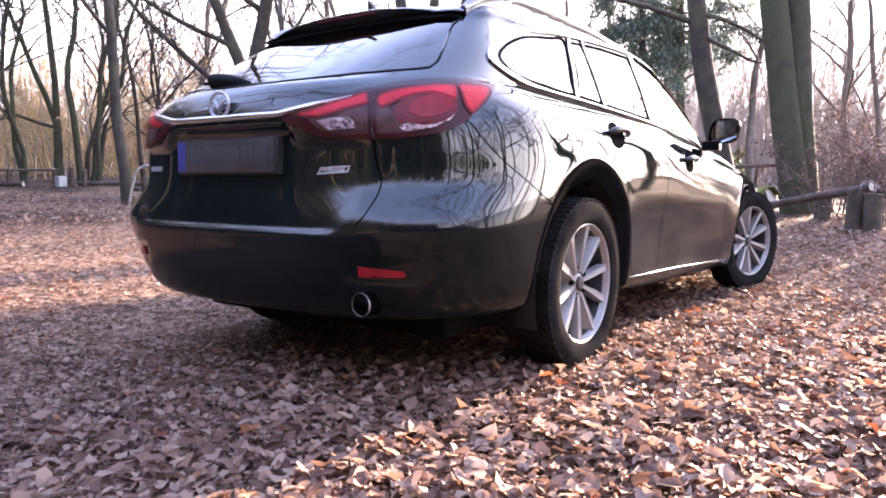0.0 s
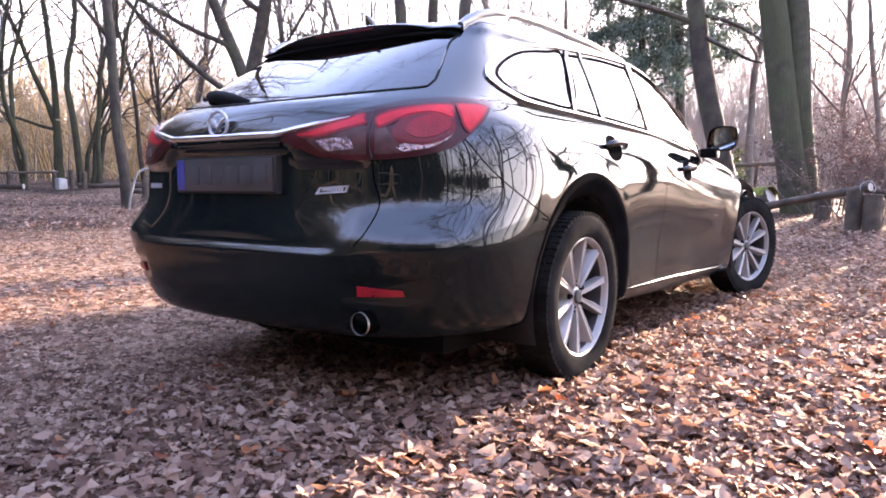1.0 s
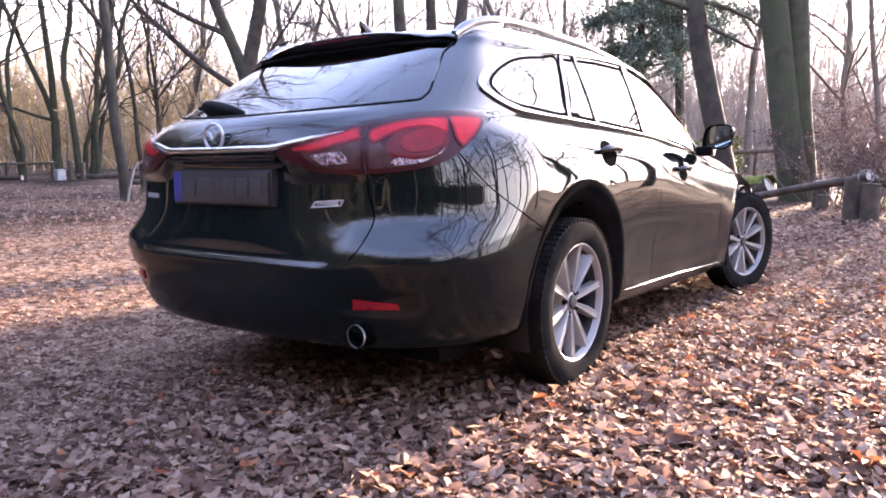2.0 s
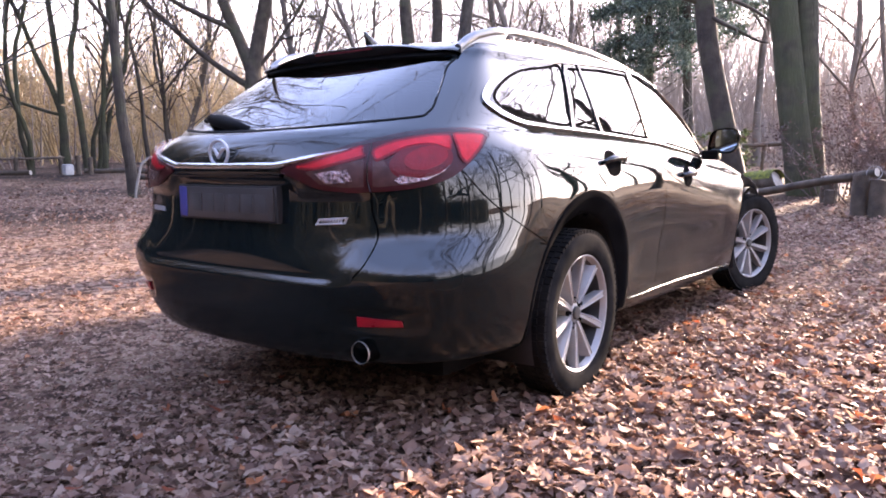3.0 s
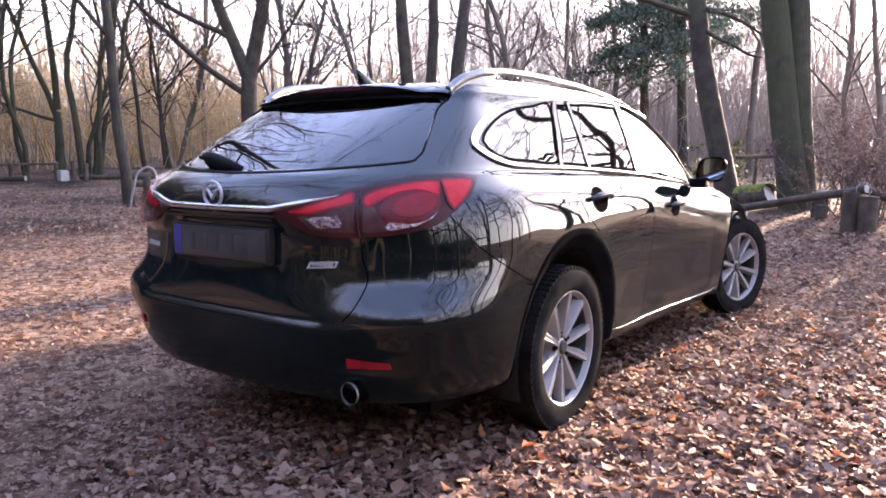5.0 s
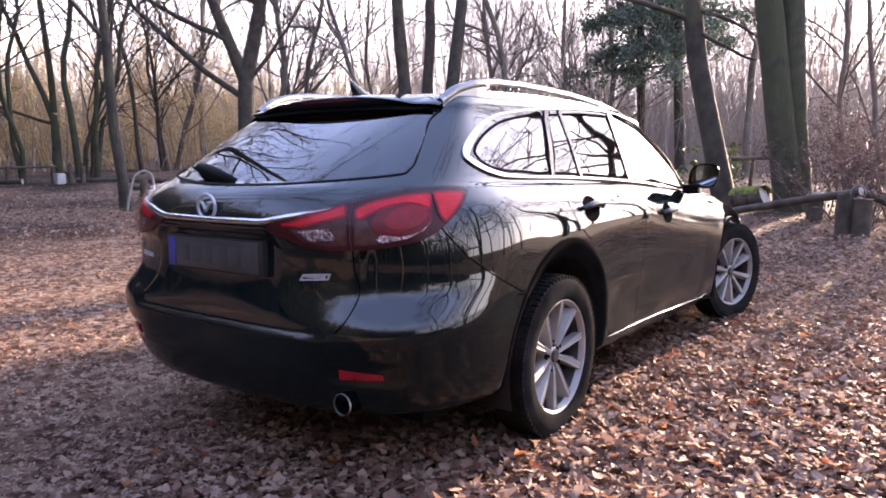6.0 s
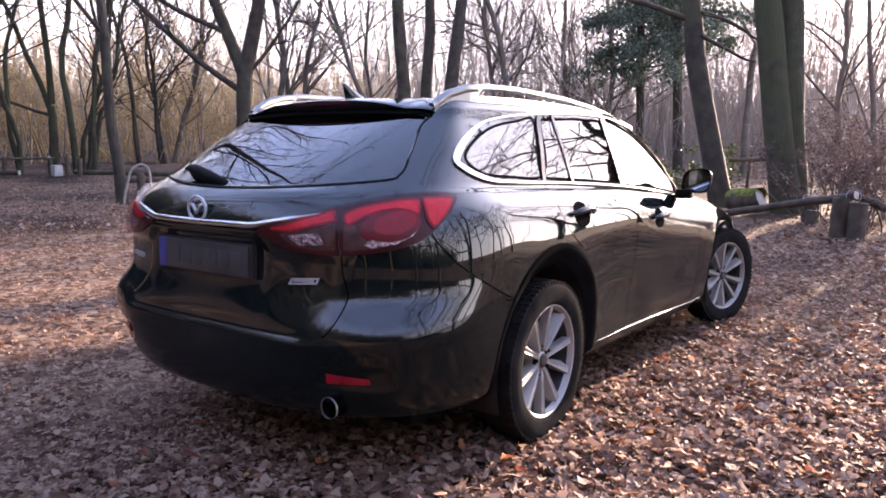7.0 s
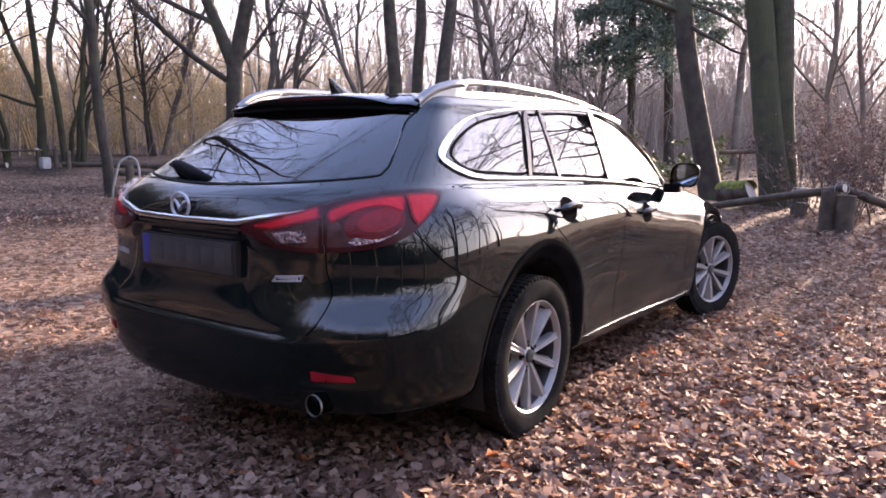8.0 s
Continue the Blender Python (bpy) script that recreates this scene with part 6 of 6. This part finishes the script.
leafy_shrub(400, 1.3, 1.6, 10, 1500, mat("bramble_leaf", ((0.05, 0.07, 0.02), (0.16, 0.19, 0.05)), 0.6, scale=3.0, island=True), "bramble", "low green bramble under the trees", -2.6, 15.2, 0.05)


def conifer(x, y):
    rng = np.random.default_rng(8)
    t = thing("conifer", "dark green conifer with drooping boughs", "tree", loc=(x, y, float(ground_z(x, y)) - 0.05))
    path = grow_paths(rng, np.zeros((1, 3)), np.array([[-0.03, 0, 1.0]]), np.array([17.0]), 20, 0.008, 0.0)
    rad = 0.20 * np.linspace(1, 0.15, 20)[None]
    part_mesh("trunk", fast_mesh("trunk", *tubes(path, rad, 10), BARK), t)
    p, d, ln, rr = children(rng, path, rad, 75, 0.22, (75, 100), 0.22, 0.28)
    ln = np.clip(ln, 1.0, 3.2)
    bough = grow_paths(rng, p, d, ln, 8, 0.07, -0.05)
    brad = rr[:, None] * np.linspace(1, 0.3, 8)[None]
    for k in range(len(bough)):
        part_mesh("bough", fast_mesh("bough", *tubes(bough[k:k + 1], brad[k:k + 1], 4), TWIG), t)
    p, d, ln, rr = children(rng, bough, brad, 22, 0.15, (30, 75), 0.30, 0.3)
    spray = grow_paths(rng, p, d, ln, 4, 0.1, -0.22)
    # needles: narrow blades along the sprays
    base = spray.reshape(-1, 3)
    base = np.repeat(base, 8, 0) + rng.normal(0, 0.10, (len(base) * 8, 3))
    tagged(part_mesh("needle_mass", fast_mesh("needle_mass", *leaf_cloud(rng, base, 0.062, 1.4), NEEDLE, smooth=False), t), kind="stuff")


conifer(-7.96, 26.61)
conifer(-6.1, 25.4)


# ---- the fence, logs and small things at the clearing's edge ----
def rough_log(name, a, b, r, material, parent=None, label="", seed=0, sides=14, cut=True, wander=0.06):
    rng = np.random.default_rng(seed)
    a, b = np.array(a, float), np.array(b, float)
    n = 14
    path = a + (b - a) * np.linspace(0, 1, n)[:, None] + rng.normal(0, r * wander, (n, 3))
    rad = r * rng.uniform(1 - 1.2 * wander, 1 + 1.2 * wander, n)
    v, f = tubes(path[None], rad[None], sides)
    v = v + rng.normal(0, r * 0.03, v.shape)
    faces = [tuple(q) for q in f] + [tuple(range(sides)), tuple((n - 1) * sides + k for k in range(sides))]
    ob = part_mesh(name, mesh_of(name, v, faces, material), parent, label)
    ob.data.set_sharp_from_angle(angle=radians(50))
    if cut:
        ob.data.materials.append(CUT)
        for i in (-1, -2):
            ob.data.polygons[i].material_index = 1
    return ob


def stake(parent, x, y, lo, hi, r, seed):
    return rough_log("post", (x, y, lo), (x + 0.01, y, hi), r, WEATHERED, parent, seed=seed, cut=False, wander=0.018)


def build_fence():
    f = thing("log_fence", "low rustic fence of grey logs on squat posts", "fence")
    g = float(ground_z(1.15, 9.4))
    stake(f, 1.03, 9.52, g - 0.1, 0.70, 0.105, 1)
    stake(f, 1.25, 9.46, g - 0.1, 0.64, 0.115, 2)
    rough_log("rail", (-1.6, 11.0, 0.16), (1.22, 9.56, 0.74), 0.058, WEATHERED, f, seed=3)
    rough_log("rail", (1.16, 9.66, 0.74), (2.25, 10.45, 0.26), 0.058, WEATHERED, f, seed=4)
    tube_part("wire", [(1.18 + 0.09 * math.cos(a), 9.56 + 0.03 * math.sin(a), 0.73 + 0.095 * math.sin(a)) for a in np.linspace(0, 6.28, 20)], 0.006, STEEL, f, sides=5)
    stake(f, 0.50, 10.80, 0.05, 0.44, 0.08, 6)


build_fence()


def build_logs():
    log = thing("mossy_log", "thick cut log with bright yellow-green moss on top", "log", loc=(0, 0, 0))
    rough_log("log_body", (-0.42, 11.70, 0.53), (-0.98, 12.05, 0.47), 0.185, WEATHERED, log, seed=11, sides=20)
    rng = np.random.default_rng(12)
    v, faces = [], []
    n, k = 26, 10
    for i in range(n):
        t = i / (n - 1)
        c = np.array((-0.43, 11.70, 0.53)) * (1 - t) + np.array((-0.98, 12.05, 0.47)) * t
        ax = unit(np.array((-1.47, 0.90, 0)))
        o = np.array((ax[1], -ax[0], 0))
        for j in range(k):
            q = math.radians(20 + 140 * j / (k - 1))
            rr = 0.19 + (0.024 * rng.random() + 0.012) * math.sin(math.pi * j / (k - 1))
            v.append(c + o * rr * math.cos(q) + np.array((0, 0, rr * math.sin(q))))
    for i in range(n - 1):
        for j in range(k - 1):
            faces.append((i * k + j, i * k + j + 1, (i + 1) * k + j + 1, (i + 1) * k + j))
    part_mesh("moss", mesh_of("moss", v, faces, MOSS), log, "thick bright moss")
    s = thing("tree_stump", "short sawn stump with a pale top", "stump", loc=(0.42, 11.3, float(ground_z(0.42, 11.3))))
    rough_log("stump_body", (0, 0, -0.1), (0, 0, 0.38), 0.13, WEATHERED, s, seed=13)
    v, f = lathe([(0.0, 0.001), (0.0, 0.12), (0.035, 0.115), (0.04, 0.001)], 16)
    part_mesh("sawn_top", mesh_of("sawn_top", [(c, b, a + 0.385) for a, b, c in v], f, CUT), s)
    fb = thing("fallen_branch", "broken branch lying among the brush", "branch", loc=(0, 0, 0))
    rough_log("branch_piece", (-2.0, 15.8, 1.20), (-1.2, 16.1, 1.24), 0.05, WEATHERED, fb, seed=14)
    rough_log("branch_piece", (-1.6, 15.95, 0.2), (-1.55, 16.0, 1.22), 0.04, WEATHERED, fb, seed=15)
    # hoop barrier by the slender tree
    hoop = thing("hoop_barrier", "pale bent metal hoop set in the ground beside a tree", "barrier", loc=(-8.80, 4.91, float(ground_z(-8.80, 4.91))))
    bow = ((0, -0.1), (0.01, 0.08), (0.07, 0.34), (0.12, 0.52), (0.19, 0.59), (0.28, 0.63), (0.37, 0.585), (0.41, 0.48), (0.42, 0.30), (0.43, -0.1))
    tube_part("hoop", spline([(0.51 * u, 0.86 * u, h) for u, h in bow], 4, closed=False), 0.020, HOOP, hoop, sides=10)
    p = thing("bollard", "low weathered wooden post", "post", "posts of the far fence", loc=(-10.3, 6.15, float(ground_z(-10.3, 6.15))))
    rough_log("post_body", (0, 0, -0.1), (0, 0, 0.36), 0.075, WEATHERED, p, seed=21)
    for i, (x, y, h, r) in enumerate(((-15.59, 7.48, 0.45, 0.060), (-15.46, 7.72, 0.40, 0.060), (-16.66, 7.58, 0.42, 0.055), (-16.9, 6.6, 0.42, 0.055))):
        q = thing("bollard", "low weathered wooden post", "post", "posts of the far fence", loc=(x, y, float(ground_z(x, y))))
        rough_log("post_body", (0, 0, -0.1), (0, 0, h), r, WEATHERED, q, seed=30 + i)
    rail = thing("fence_rail", "wooden rail across two low posts", "rail")
    rough_log("rail_body", (-17.0, 6.2, 0.60 + 0.42), (-16.62, 7.66, 0.60 + 0.45), 0.032, WEATHERED, rail, seed=40)
    st = thing("boundary_stone", "pale rounded stone block on the ground", "stone", loc=(-15.7, 7.27, float(ground_z(-15.7, 7.27)) - 0.03))
    box_part("stone_body", (-0.11, -0.11, 0.0), (0.11, 0.11, 0.28), STONE, st, 0.05)
    for i, (a, b, r) in enumerate((((-15.9, 7.8, 0.40), (-14.9, 8.6, 0.33), 0.06), ((-14.9, 8.4, 0.33), (-13.6, 9.1, 0.33), 0.065), ((-12.6, 7.2, 0.36), (-11.6, 8.1, 0.36), 0.055), ((-18.5, 5.4, 0.34), (-16.6, 6.8, 0.34), 0.06))):
        lg = thing("fallen_log", "weathered log lying along the clearing's edge", "log", "logs along the edge")
        a, b = [(p[0], p[1], float(ground_z(p[0], p[1])) + r * 0.8) for p in (a, b)]
        rough_log("log_body", a, b, r, WEATHERED, lg, seed=50 + i)


build_logs()


# ---- fallen leaves ----
def leaf_shape(rng, lobes):
    """A lobed leaf of unit length: a rim round a middle point."""
    n = 2 * lobes + 2
    q = np.linspace(0, 2 * math.pi, n, endpoint=False) + rng.normal(0, 0.13, n)
    r = np.where(np.arange(n) % 2 == 0, 1.0, rng.uniform(0.62, 0.95)) * rng.uniform(0.80, 1.16, n)
    r *= 0.55 + 0.20 * np.cos(q)
    rim = np.stack([r * np.cos(q) * 1.15, r * np.sin(q) * rng.uniform(0.48, 0.85), np.zeros(n)], -1)
    rim[:, 2] = 0.35 * np.abs(rim[:, 1]) ** 1.4 * rng.uniform(-0.9, 2.0) + 0.22 * rim[:, 0] ** 2 * rng.uniform(-1, 1.8) + rng.normal(0, 0.14, n)
    return np.concatenate([[(0, 0, 0)], rim])


def scatter_leaves(rng, x, y, size, lift, material, label):
    """Fallen leaves at points of the ground, each with its own shape, turn and tilt."""
    shapes = [leaf_shape(rng, 3) for _ in range(36)]
    n = len(x)
    yaw, tilt, roll = rng.uniform(0, 2 * math.pi, n), rng.normal(0, 0.21, n), rng.normal(0, 0.21, n)
    z = ground_z(x, y) + 0.012 * np.sin(x * 1.7 + np.cos(y * 1.3)) * np.cos(y * 1.1) - 0.012 + lift + rng.random(n) ** 2 * 0.032 + 0.011 * (1 + np.sin(5.1 * x + 2.3 * np.sin(3.1 * y)) * np.sin(6.3 * y + 1.7 * np.sin(2.7 * x)))
    kind = rng.integers(0, len(shapes), n)
    verts, faces, o = [], [], 0
    k = len(shapes[0])
    for s in range(len(shapes)):
        i = np.nonzero(kind == s)[0]
        p = shapes[s][None] * size[i, None, None]
        ct, st, cr, sr, cy_, sy_ = np.cos(tilt[i])[:, None], np.sin(tilt[i])[:, None], np.cos(roll[i])[:, None], np.sin(roll[i])[:, None], np.cos(yaw[i])[:, None], np.sin(yaw[i])[:, None]
        a, b, c = p[..., 0], p[..., 1], p[..., 2]
        b, c = b * cr - c * sr, b * sr + c * cr
        a, c = a * ct + c * st, -a * st + c * ct
        a, b = a * cy_ - b * sy_, a * sy_ + b * cy_
        verts.append(np.stack([a + x[i, None], b + y[i, None], c + z[i, None]], -1).reshape(-1, 3))
        m = k - 1
        tri = np.stack([np.zeros(m, int), 1 + np.arange(m), 1 + (np.arange(m) + 1) % m], -1)
        faces.append((tri[None] + (np.arange(len(i)) * k)[:, None, None]).reshape(-1, 3) + o)
        o += len(i) * k
    ob = new("fallen_leaves", fast_mesh("fallen_leaves", np.concatenate(verts), np.concatenate(faces), material, smooth=True))
    tagged(ob, label, "leaves", kind="stuff")


def build_leaves():
    rng = np.random.default_rng(4)
    xs, ys = [], []
    for n, cx, cy, sx, sy in ((46000, 1.2, 0.6, 1.5, 1.6), (12000, -0.9, -0.2, 1.2, 1.0), (19000, 2.2, 6.0, 1.8, 3.0), (20000, 0.5, 2.5, 3.6, 3.2), (12000, -3.0, 4.0, 6.0, 4.0), (14000, -6.5, 3.5, 3.2, 2.6)):
        xs.append(rng.normal(cx, sx, n))
        ys.append(rng.normal(cy, sy, n))
    x, y = np.concatenate(xs), np.concatenate(ys)
    # fewer and smaller, broken leaves on the trodden track beside the car
    track = np.exp(-((x + 1.2 + 0.25 * y) / 0.9) ** 2) * (y < 1.6)
    keep = rng.random(len(x)) > 0.25 * track
    x, y, track = x[keep], y[keep], track[keep]
    size = np.minimum(rng.gamma(7, 0.0051, len(x)), 0.062) * (1 - 0.25 * track) * (0.70 + 0.30 * smoothstep(-0.6, 1.0, x)) * (1 + 0.06 * smoothstep(0.8, 2.0, x)) * np.where(np.hypot(x, y) > 7, 1.35, 1.0)
    scatter_leaves(rng, x, y, size, 0.0, LEAF, "thick carpet of dry brown oak and maple leaves")
    n = 600
    x, y = np.concatenate([rng.normal(1.9, 1.1, n), rng.normal(-2.0, 3.5, n // 3)]), np.concatenate([rng.normal(1.6, 1.8, n), rng.normal(2.0, 2.5, n // 3)])
    scatter_leaves(rng, x, y, np.minimum(rng.gamma(8, 0.0045, len(x)), 0.055), 0.012, ORANGE, "scattered bright orange and red maple leaves")


build_leaves()
